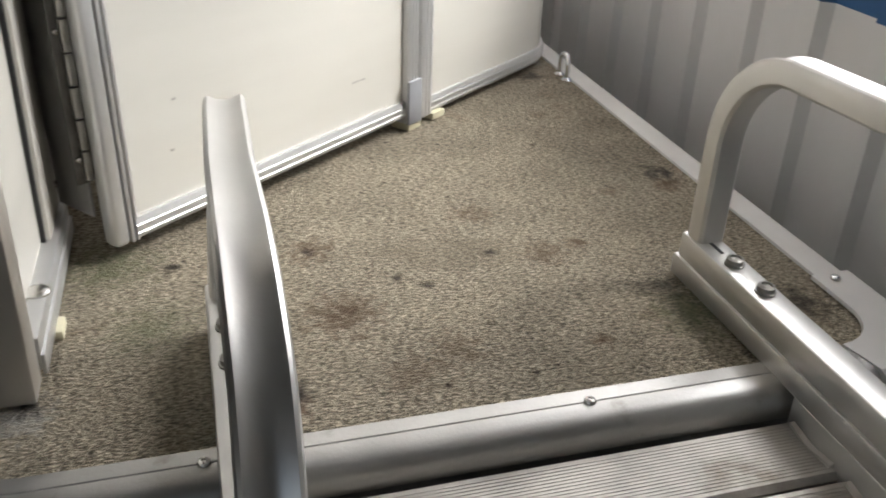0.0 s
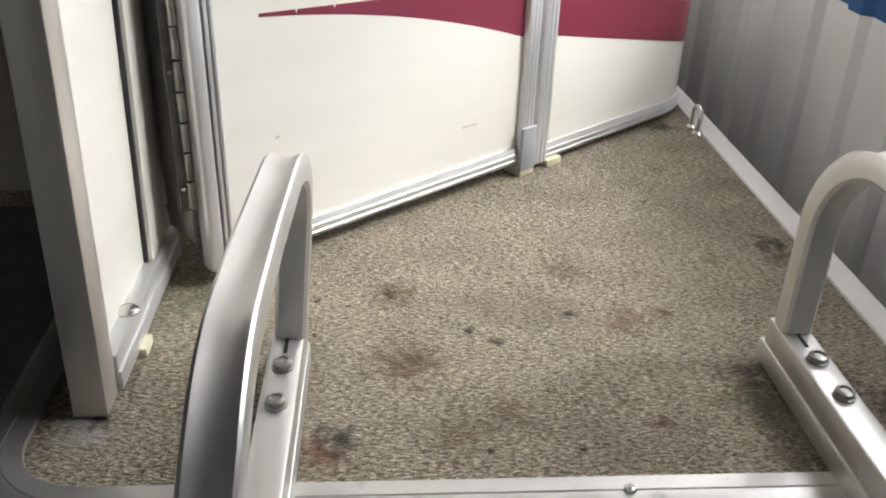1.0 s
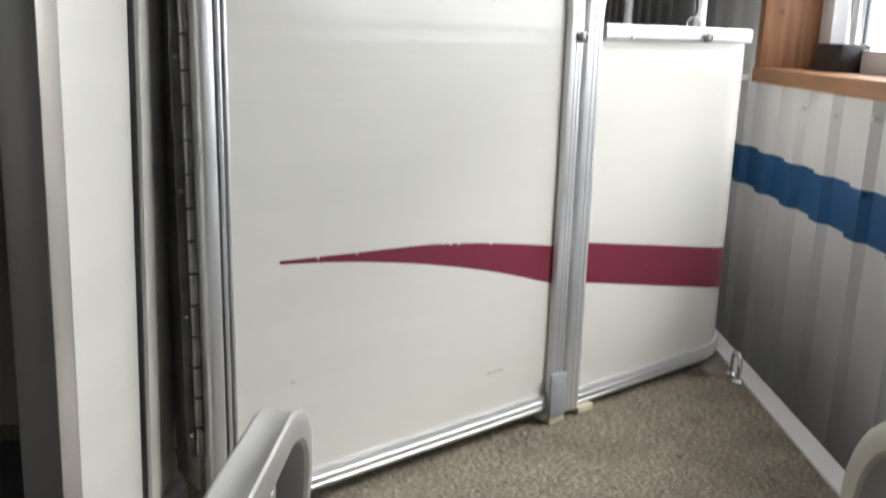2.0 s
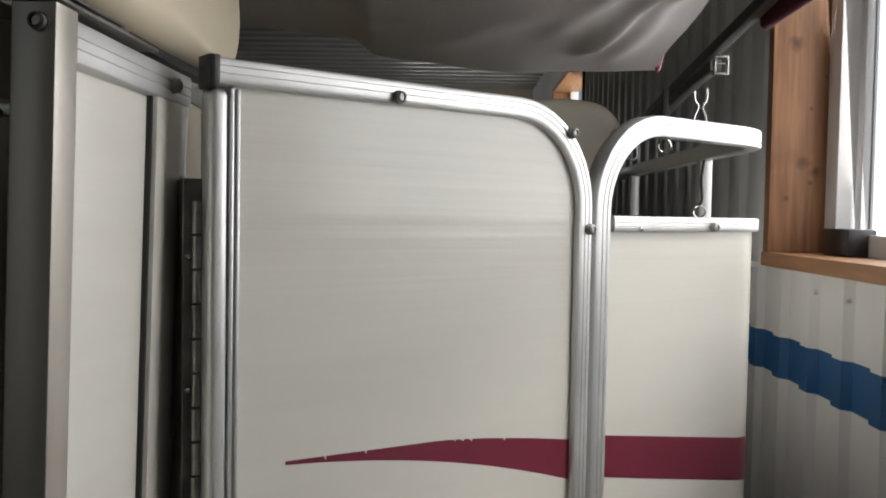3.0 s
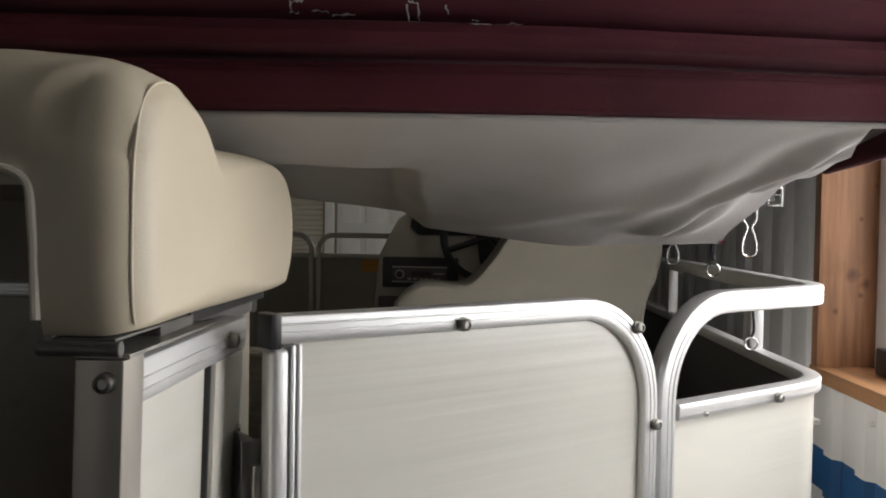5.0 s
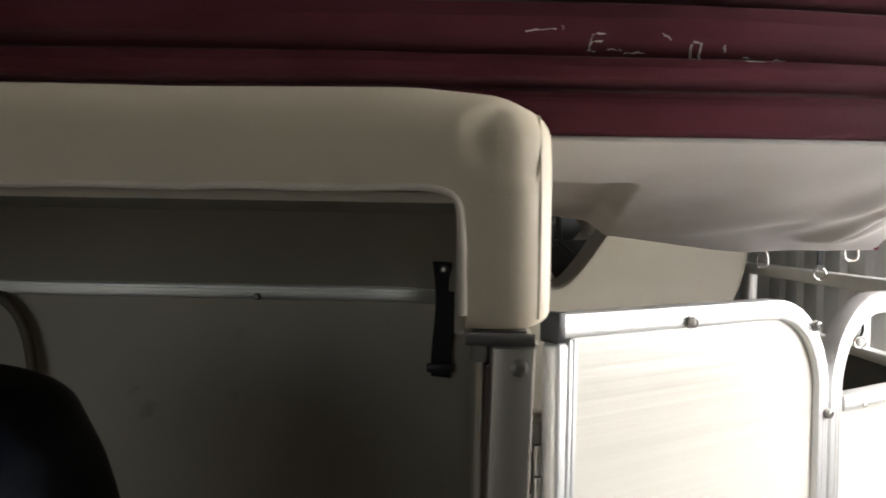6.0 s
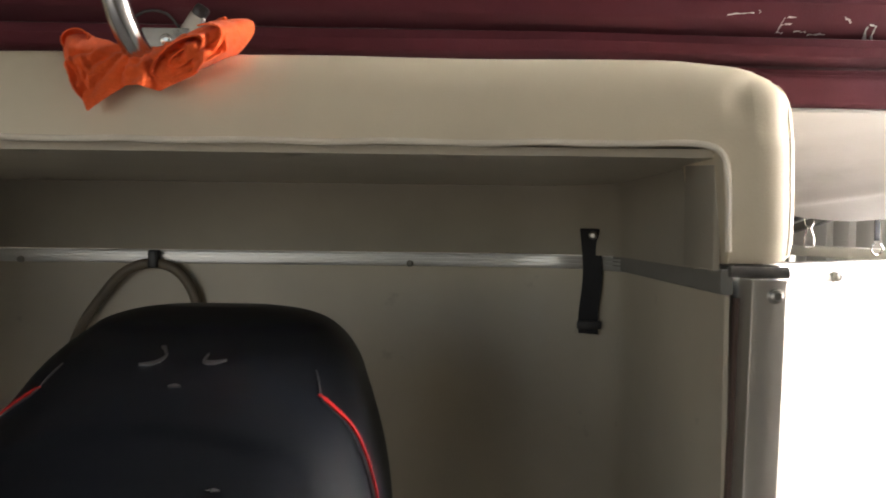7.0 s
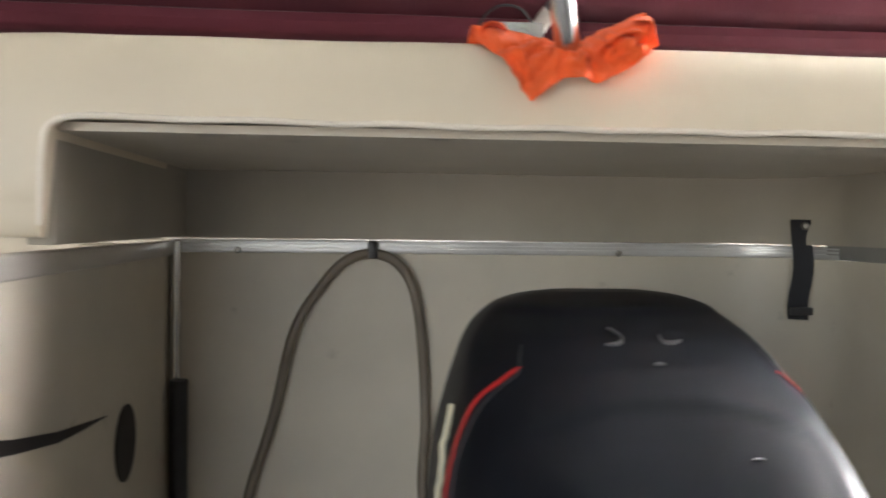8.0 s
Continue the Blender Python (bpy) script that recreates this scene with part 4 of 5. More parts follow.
part("swoosh", prism([(0.64, 0.597), (0.74, 0.576), (0.85, 0.557), (0.94, 0.546), (1.03, 0.535), (0.94, 0.5385), (0.85, 0.545), (0.74, 0.562), (0.64, 0.58)], port, 0.0008), DARK_DECAL, well, "dark swoosh decal", smooth=False)
part("oval_badge", prism([(1.112 + 0.05 * math.cos(2 * math.pi * k / 24), 0.48 + 0.052 * math.sin(2 * math.pi * k / 24)) for k in range(24)], port, 0.002), DARK_DECAL, well, "dark oval badge", smooth=False)
grab = thing("grab_pole", (WX0 + 0.012, 1.365, 0.0), "bright steel pole with a black foam sleeve in the well corner", "pole")
part("pole", round_tube([(WX0 + 0.012, 1.37, -0.05), (WX0 + 0.012, 1.37, 0.748)], 0.0095, 14), STEEL, grab)
part("sleeve", round_tube([(WX0 + 0.02, 1.358, -0.05), (WX0 + 0.02, 1.358, 0.50), (WX0 + 0.02, 1.358, 0.522)], 0.015, 14), BLACK, grab, "black foam sleeve")

# looped hose under its clip
hose = thing("hose", (-0.78, WY - 0.02, 0.0), "looped grey-brown hose clipped to the wall rail", "hose")
part("line", round_tube(smooth_path([(-1.01, 1.372, 0.18), (-0.982, 1.372, 0.33), (-0.945, 1.372, 0.45), (-0.91, 1.374, 0.6), (-0.862, 1.376, 0.68), (-0.825, 1.378, 0.718), (-0.781, 1.38, 0.73), (-0.74, 1.378, 0.715), (-0.712, 1.376, 0.67), (-0.697, 1.374, 0.58), (-0.69, 1.37, 0.45), (-0.69, 1.34, 0.3), (-0.62, 1.1, 0.22)], 7), 0.0085, 10), HOSE, hose)
part("clip", B((-0.789, 1.366, 0.722), (-0.773, 1.393, 0.752), 0.003), BLACK, hose, "black plastic clip")

# webbing strap
strap = thing("strap", (-0.068, 1.31, 0.64), "black webbing strap hanging on the well wall", "strap")
part("webbing", thicken(grid(lambda u, v: Vector((-0.083 + 0.028 * u + 0.004 * math.sin(v * 5) + 0.004 * v, 1.303 + 0.004 * math.sin(v * 9) + 0.016 * (1 - u), 0.796 - 0.168 * v)), 2, 16), 0.003), WEB, strap)
bolt((-0.066, 1.303, 0.785), (-0.3, -1, 0), strap, 0.006)
part("buckle", B((-0.09, 1.294, 0.637), (-0.052, 1.303, 0.65), 0.002), BLACK, strap, "small black buckle")

# ---- cream lounge cushion bridging the well ----
lounge = thing("lounge_cushion", (-0.55, 0.95, 0.765), "cream vinyl lounge cushion bridging the motor well", "cushion")
CX0, CX1 = -1.30, 0.034
outer = [(0.752, 0.768), (0.7455, 0.80), (0.745, 0.835), (0.7465, 0.875), (0.751, 0.905), (0.760, 0.935), (0.777, 0.956), (0.806, 0.966), (0.840, 0.965), (0.866, 0.951), (0.884, 0.931), (0.898, 0.914), (0.925, 0.908), (1.0, 0.911), (1.10, 0.912), (1.165, 0.906), (1.205, 0.892), (1.230, 0.868), (1.240, 0.835), (1.234, 0.80), (1.215, 0.775), (1.19, 0.765), (1.05, 0.762), (0.883, 0.762), (0.872, 0.762), (0.77, 0.763)]
CC = Vector((0.95, 0.85))


def rounder(pts, n=4):
    """A closed outline with points added along smooth curves between its own."""
    out, m = [], len(pts)
    for i in range(m):
        a, b, c, d = (Vector(pts[(i + k) % m]) for k in (-1, 0, 1, 2))
        for k in range(n):
            t = k / n
            q = 0.5 * (2 * b + (c - a) * t + (2 * a - 5 * b + 4 * c - d) * t * t + (3 * b - a - 3 * c + d) * t ** 3)
            out.append((q.x, q.y))
    return out


outer = rounder(outer)


def section(x, cut, shrink=0.0, hollow=9.0):
    pts = []
    near = max(0.0, 1 - min(x - CX0, CX1 - x) / 0.13)
    for y, z in outer:
        d = Vector((y, z)) - CC
        q = CC + d - d.normalized() * shrink
        zz = q.y - 0.018 * near ** 2 * max(0.0, min(1.0, (q.y - 0.88) / 0.07)) * (1.0 if y < 0.93 else 0.0)
        flare = 0.012 * max(0.0, (x + 0.1) / 0.131) * (q.x - 0.745) if x > -0.1 else 0.0
        pts.append(Vector((x + flare, q.x, max(zz, 0.877 if q.x > hollow else cut))))
    return pts


bm = bmesh.new()
ends = [(CX0, 0.05)] + [(CX0 + 0.036 * (1 - math.cos(radians(90 * k / 8))), 0.034 * (1 - math.sin(radians(90 * k / 8)))) for k in range(9)] + [(CX0 + d, 0.0) for d in (0.045, 0.055, 0.065)]
rows = []
for x, sh in ends:
    rows.append(section(x, 0.0, sh))
inL, inR = -1.092, CX1 - 0.076
rows.append(section(inL - 0.006, 0.0))
rows.append(section(inL, 0.82))
rows.append(section(inL + 0.004, 0.87))
nmid = 110
for k in range(nmid + 1):
    x = inL + 0.012 + (inR - inL - 0.024) * k / nmid
    rows.append([p + Vector((0, 0.0025 * noise.noise(p * 4.0), 0.0025 * noise.noise(p * 5.0 + Vector((3, 1, 0))) if p.z > 0.88 else 0)) for p in section(x, 0.877)])
rows.append(section(inR - 0.004, 0.87, hollow=0.877))
rows.append(section(inR, 0.82, hollow=0.877))
rows.append(section(inR + 0.006, 0.0, hollow=0.877))
for x in (-0.031, -0.0255, -0.0195, -0.014):
    rows.append(section(x, 0.0, hollow=0.877))
rows.append(section(-0.0135, 0.0))
for x, sh in ends[::-1]:
    if x < CX0 + 0.044:
        rows.append(section(CX0 + CX1 - x, 0.0, sh))
for r in rows:
    for p in r:
        k = max(0.0, 1 - min(abs(p.x - CX0), abs(CX1 - p.x)) / 0.16)
        if p.z > 0.885 and p.y < 0.93:
            g = noise.noise(Vector((p.x * 30, p.y * 12, p.z * 22))) + 0.5 * noise.noise(Vector((p.x * 60, p.y * 30, p.z * 40)))
            p += Vector((0, -0.0035, 0.003)) * g * k * k
        # creases fan out from the gathered upper corner
        for cx in (CX0 + 0.028, CX1 - 0.028):
            rx, rz = p.x - cx, p.z - 0.957
            rr = math.hypot(rx, rz)
            if rr < 0.14 and p.y < 0.9:
                p += Vector((0, 0.0034, -0.0012)) * math.sin(7.5 * math.atan2(rz, rx) + 1.2 * math.sin(rr * 60)) * min(1, rr / 0.02) * math.exp(-rr / 0.04) * min(1, abs(p.x - cx) / 0.02 if abs(p.x - cx) < 0.02 or CX0 + 0.028 < p.x < CX1 - 0.028 else 0)
vr = [[bm.verts.new(p) for p in r] for r in rows]
n = len(outer)
for a, b in zip(vr, vr[1:]):
    for k in range(n):
        try:
            bm.faces.new((a[k], a[(k + 1) % n], b[(k + 1) % n], b[k]))
        except ValueError:
            pass
bm.faces.new(vr[0])
bm.faces.new(vr[-1][::-1])
bmesh.ops.remove_doubles(bm, verts=bm.verts, dist=0.0004)
part("cover", bm, VINYL, lounge, "smooth cream vinyl cover")
pip = [(inL - 0.004, 0.7465, 0.775), (inL - 0.002, 0.7455, 0.84), (inL + 0.004, 0.747, 0.869), (inL + 0.03, 0.7475, 0.8775)]
for k in range(1, 20):
    x = inL + 0.03 + (inR - inL - 0.06) * k / 20
    pip.append((x, 0.7475 + 0.001 * math.sin(k * 1.7), 0.8775 - 0.0025 * math.sin(math.pi * k / 20) + 0.0008 * math.sin(k * 2.3)))
pip += [(inR - 0.03, 0.7475, 0.8775), (inR - 0.004, 0.747, 0.869), (inR + 0.002, 0.7455, 0.84), (inR + 0.004, 0.7465, 0.775)]
part("piping", round_tube(smooth_path(pip, 4), 0.0032, 8), PIPING, lounge, "cream piping")
for sx, sh in (ends[5], (CX0 + CX1 - ends[5][0], ends[5][1])):
    part("side_seam", round_tube(smooth_path(section(sx, 0.0, sh)[:46], 1), 0.0012, 6), VINYL, lounge)
part("underside", B((inL + 0.002, 0.772, 0.866), (-0.0145, 1.398, 0.8745)), VINYL_BOUNCE, lounge, "grey-beige backing board, paled for bounce light", smooth=False)
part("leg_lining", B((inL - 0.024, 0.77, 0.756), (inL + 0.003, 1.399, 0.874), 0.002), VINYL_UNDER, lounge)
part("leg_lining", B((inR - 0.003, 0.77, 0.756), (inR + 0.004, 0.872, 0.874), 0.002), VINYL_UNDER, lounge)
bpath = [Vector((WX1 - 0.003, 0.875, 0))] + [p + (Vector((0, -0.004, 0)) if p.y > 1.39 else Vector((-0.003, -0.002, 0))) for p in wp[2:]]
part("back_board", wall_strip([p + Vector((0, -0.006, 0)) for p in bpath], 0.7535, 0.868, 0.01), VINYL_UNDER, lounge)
rb = bmesh.new()
for k in range(5):
    box(rb, (inL + 0.02, 1.3815, 0.7655 + k * 0.006), (WX1 - R, 1.3915, 0.7685 + k * 0.006), 0.0008, 1)
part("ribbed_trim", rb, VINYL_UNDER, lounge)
for x, y in ((-0.72, 0.79), (-0.46, 0.80), (-0.3, 0.8), (-0.87, 0.84), (-0.95, 0.8)):
    part("staple_mark", lathe([(0.011, -0.0012), (0.011, 0.0), (0.001, 0.0)], (x, y, 0.866), (0, 0, -1), 10), CONSOLE, lounge)
# added strip: keeps window light from leaking between leg and side rail
part("leak_block", B((-0.0125, 0.93, 0.7535), (0.008, 1.2, 0.766)), BLACK, lounge, "black strip added to block light through the gap")
# hinge between cushion and stern post
lh = thing("cushion_hinge", (0.0, 0.78, 0.75), "bent steel hinge plate between post and cushion", "hinge")
part("plate", B((-0.015, 0.752, 0.7495), (0.024, 0.96, 0.752)), BOLT_STEEL, lh)
part("leaf", B((-0.03, 0.752, 0.7605), (0.014, 0.9, 0.7625)), DARK_STEEL, lh)
part("knuckle", round_tube([(-0.036, 0.747, 0.756), (0.02, 0.747, 0.756)], 0.0055, 10), DARK_STEEL, lh)
part("spacer", B((-0.025, 0.85, 0.752), (0.01, 0.93, 0.7605)), DARK_STEEL, lh)

# ---- outboard motor ----
motor = thing("outboard_motor", (-0.541, 0.75, FLOOR_Z), "black gloss outboard motor with red accent lines", "outboard motor")
MX = -0.541
LV = [(0.18, 0.12, 0.558, 0.90, 2.6), (0.22, 0.165, 0.50, 0.93, 3.2), (0.30, 0.184, 0.472, 0.955, 4.2), (0.42, 0.188, 0.475, 0.965, 4.3), (0.50, 0.1845, 0.494, 0.97, 4.2), (0.56, 0.177, 0.522, 0.97, 4.0), (0.61, 0.1645, 0.575, 0.962, 3.6), (0.64, 0.156, 0.618, 0.955, 3.0), (0.659, 0.1495, 0.650, 0.948, 2.7), (0.676, 0.138, 0.692, 0.938, 2.7), (0.69, 0.1235, 0.738, 0.915, 2.8), (0.70, 0.109, 0.762, 0.89, 3.0), (0.707, 0.086, 0.79, 0.875, 3.0), (0.711, 0.055, 0.81, 0.86, 3.0)]


def cowl_ring(z, hx, y0, y1, e, grow=0.0, n=96):
    out = []
    cy, hy = (y0 + y1) / 2, (y1 - y0) / 2 + grow
    for k in range(n):
        a = 2 * math.pi * k / n
        c, s_ = math.cos(a), math.sin(a)
        out.append(Vector((MX + (hx + grow) * math.copysign(abs(c) ** (2 / e), c), cy + hy * math.copysign(abs(s_) ** (2 / e), s_), z)))
    return out


def interp_levels(lv, m=4):
    out = []
    for i in range(len(lv) - 1):
        p0, p1, p2, p3 = lv[max(i - 1, 0)], lv[i], lv[i + 1], lv[min(i + 2, len(lv) - 1)]
        for k in range(m):
            t = k / m
            out.append(tuple(0.5 * (2 * b + (c - a) * t + (2 * a - 5 * b + 4 * c - d) * t * t + (3 * b - a - 3 * c + d) * t ** 3) for a, b, c, d in zip(p0, p1, p2, p3)))
    return out + [lv[-1]]


bm = bmesh.new()
vr = [[bm.verts.new(p) for p in cowl_ring(*lv)] for lv in interp_levels(LV, 8)]
for a, b in zip(vr, vr[1:]):
    for k in range(96):
        bm.faces.new((a[k], a[(k + 1) % 96], b[(k + 1) % 96], b[k]))
bm.faces.new(vr[0][::-1])
bm.faces.new(vr[-1])
# the aft face is pressed in below an arched crease
for v in bm.verts:
    dx = abs(v.co.x - MX)
    if v.co.y < 0.72 and v.co.z > 0.3:
        a = min(max((0.638 - 1.5 * dx * dx - v.co.z) / 0.012, 0), 1) * min(max((0.135 - dx) / 0.02, 0), 1)
        v.co.y += 0.006 * a * a * (3 - 2 * a)
bmesh.ops.recalc_face_normals(bm, faces=bm.faces)
bm.normal_update()
from mathutils.bvhtree import BVHTree
cowl_tree = BVHTree.FromBMesh(bm)
cowl = part("cowl", bm, COWL, motor, "black gloss cowl")


def on_cowl(x, z, lift=0.0008):
    """The aft face of the cowl at x, z."""
    p, nrm, _, _ = cowl_tree.ray_cast(Vector((x, -0.5, z)), Vector((0, 1, 0)))
    if p is None:
        p, nrm, _, _ = cowl_tree.find_nearest(Vector((x, 0.6, z)))
    return p + nrm * lift, nrm


def ribbon(pts, w, mat, name, parent, label=""):
    """A thin raised band along design points (x, z) laid on the cowl."""
    q = smooth_path([Vector((x, 0, z)) for x, z in pts], 8)
    bm = bmesh.new()
    rowsr = []
    for i, p in enumerate(q):
        t = (q[min(i + 1, len(q) - 1)] - q[max(i - 1, 0)]).normalized()
        side = Vector((t.z, 0, -t.x))
        k = w * (0.35 + 0.65 * min(1, min(i, len(q) - 1 - i) / 6))
        a, na = on_cowl(p.x + side.x * k, p.z + side.z * k)
        b, nb = on_cowl(p.x - side.x * k, p.z - side.z * k)
        rowsr.append([bm.verts.new(a + na * 0.0012), bm.verts.new(b + nb * 0.0012), bm.verts.new(b - nb * 0.002), bm.verts.new(a - na * 0.002)])
    for a, b in zip(rowsr, rowsr[1:]):
        for k in range(4):
            bm.faces.new((a[k], a[(k + 1) % 4], b[(k + 1) % 4], b[k]))
    bm.faces.new(rowsr[0])
    bm.faces.new(rowsr[-1][::-1])
    return part(name, bm, mat, parent, label)


def wrapped_line(pts, w, mat, name, parent, label=""):
    """A thin raised band on the cowl along points near its skin, round its corner."""
    q = [cowl_tree.find_nearest(p)[:2] for p in smooth_path([Vector(p) for p in pts], 8)]
    bm = bmesh.new()
    rows_ = []
    for i, (p, nrm) in enumerate(q):
        t = (q[min(i + 1, len(q) - 1)][0] - q[max(i - 1, 0)][0]).normalized()
        side = nrm.cross(t).normalized() * w * (0.35 + 0.65 * min(1, min(i, len(q) - 1 - i) / 5))
        rows_.append([bm.verts.new(p + side + nrm * 0.0016), bm.verts.new(p - side + nrm * 0.0016), bm.verts.new(p - side - nrm * 0.002), bm.verts.new(p + side - nrm * 0.002)])
    for a, c in zip(rows_, rows_[1:]):
        for k in range(4):
            bm.faces.new((a[k], a[(k + 1) % 4], c[(k + 1) % 4], c[k]))
    bm.faces.new(rows_[0])
    bm.faces.new(rows_[-1][::-1])
    bmesh.ops.recalc_face_normals(bm, faces=bm.faces)
    return part(name, bm, mat, parent, label)


for sgn in (-1, 1):
    wrapped_line([(-0.5345 + sgn * 0.117, 0.672, 0.6475), (-0.5345 + sgn * 0.128, 0.669, 0.645), (-0.5345 + sgn * 0.138, 0.668, 0.636), (MX + sgn * 0.153, 0.672, 0.614), (MX + sgn * 0.165, 0.672, 0.585), (MX + sgn * 0.174, 0.665, 0.545), (MX + sgn * 0.18, 0.65, 0.49), (MX + sgn * 0.184, 0.64, 0.43)], 0.0023, RED, "accent_line", cowl, "thin red accent line")
for sgn in (-1, 1):
    wrapped_line([(-0.5345 + sgn * 0.114, 0.70, 0.670), (-0.5345 + sgn * 0.1155, 0.685, 0.652), (-0.5345 + sgn * 0.115, 0.672, 0.634), (-0.5345 + sgn * 0.124, 0.668, 0.62), (-0.5345 + sgn * 0.14, 0.66, 0.6), (-0.5345 + sgn * 0.152, 0.65, 0.57), (-0.5345 + sgn * 0.158, 0.63, 0.52)], 0.0006, SEAM, "panel_seam", cowl, "fine pale seam of the side panel")
ribbon([(-0.574, 0.6715), (-0.562, 0.6725), (-0.555, 0.6765), (-0.560, 0.6815), (-0.564, 0.6825)], 0.0009, BADGE, "badge", cowl, "small chrome badge")
ribbon([(-0.518, 0.6785), (-0.519, 0.6740), (-0.510, 0.6730), (-0.5, 0.6745)], 0.0009, BADGE, "badge", cowl, "small chrome badge")
for x, z in ((-0.534, 0.6585), (MX + 0.06, 0.596), (MX + 0.042, 0.565), (MX + 0.112, 0.562)):
    ribbon([(x - 0.005, z), (x, z + 0.0004), (x + 0.005, z)], 0.0007, BADGE, "clip_mark", cowl)
part("lower_cowl", sweep(bmesh.new(), [(MX, 0.74, 0.19), (MX, 0.78, -0.1), (MX, 0.80, -0.45)], rounded(0.2, 0.16, 0.06, 4), (0, 1, 0)), COWL_MATT, motor, "satin black midsection")
part("gearcase", sweep(bmesh.new(), [(MX, 0.80, -0.44), (MX, 0.80, FLOOR_Z + 0.001)], rounded(0.11, 0.07, 0.03, 4), (0, 1, 0)), COWL_MATT, motor)
random.seed(5)
sleeve = [p + Vector((random.uniform(-0.0012, 0.0012), 0, 0)) for p in smooth_path([(MX - 0.172, 0.70, 0.615), (MX - 0.179, 0.695, 0.58), (MX - 0.184, 0.69, 0.53), (MX - 0.19, 0.68, 0.47), (MX - 0.193, 0.67, 0.42)], 6)]
part("hose_sleeve", round_tube(sleeve, 0.0028, 8), PAD, motor, "frayed pale hose sleeve")


# ---- folded bimini top ----
top = thing("boat_canopy", (-0.3, 1.2, 0.94), "folded burgundy canvas boat top with grey lining", "boat top")
CAN_X0, CAN_X1 = -2.1, 0.70
prof = [(0.985, 0.944), (0.974, 0.950), (0.968, 0.962), (0.964, 0.978), (0.966, 0.990), (0.976, 0.9945), (0.966, 0.998), (0.955, 1.003), (0.948, 1.014), (0.950, 1.023), (0.967, 1.0265), (0.955, 1.033), (0.940, 1.042), (0.930, 1.058), (0.934, 1.073), (0.956, 1.0805), (0.94, 1.086), (0.925, 1.10), (0.92, 1.12), (0.93, 1.15), (0.96, 1.18), (1.05, 1.20)]


def bend(x):
    """How far the canopy's front draws back towards its starboard end."""
    return 0.09 * min(1.0, max(0.0, (x - 0.15) / 0.5)) ** 1.5


def canvas(u, v):
    x = CAN_X0 + (CAN_X1 - CAN_X0) * u
    k = v * (len(prof) - 1)
    i = min(int(k), len(prof) - 2)
    f = k - i
    y = prof[i][0] * (1 - f) + prof[i + 1][0] * f
    z = prof[i][1] * (1 - f) + prof[i + 1][1] * f
    slope = -0.016 * (x - 0.1) * v * (1.0 if x > -0.2 else 0.6)
    w = noise.noise(Vector((x * 2.2, 0, v * 5)))
    w2 = noise.noise(Vector((x * 6.0, 3, v * 9)))
    return Vector((x, y + bend(x) + 0.008 * w * min(v * 6, 1) + 0.0025 * w2 * min(v * 6, 1), z + 0.08 * bend(x) + slope + 0.006 * w * min(v * 4, 1)))


cbm = thicken(grid(canvas, 150, 84), 0.003)
canvas_tree = BVHTree.FromBMesh(cbm)
part("canvas", cbm, CANVAS, top, "burgundy canvas in rolled folds")
for v in (3.45 / 21, 3.85 / 21):
    part("stitch_line", round_tube([canvas(k / 120, v) + Vector((0, -0.0012, 0)) for k in range(121)], 0.0008, 6), CANVAS, top)
hem_x = [CAN_X0 + (CAN_X1 - 0.03 - CAN_X0) * k / 80 for k in range(81)]
hem = [(x, 0.982 + bend(x), 0.9425 + 0.08 * bend(x)) for x in hem_x]
part("hem", round_tube(hem, 0.003, 8), LINING, top, "pale grey hem")


def lip(x):
    """Height of the lowest fold of the lining."""
    return 0.818 + 0.16 * max(0.42 - x, 0) ** 1.45 + 0.25 * max(x - 0.5, 0) ** 2


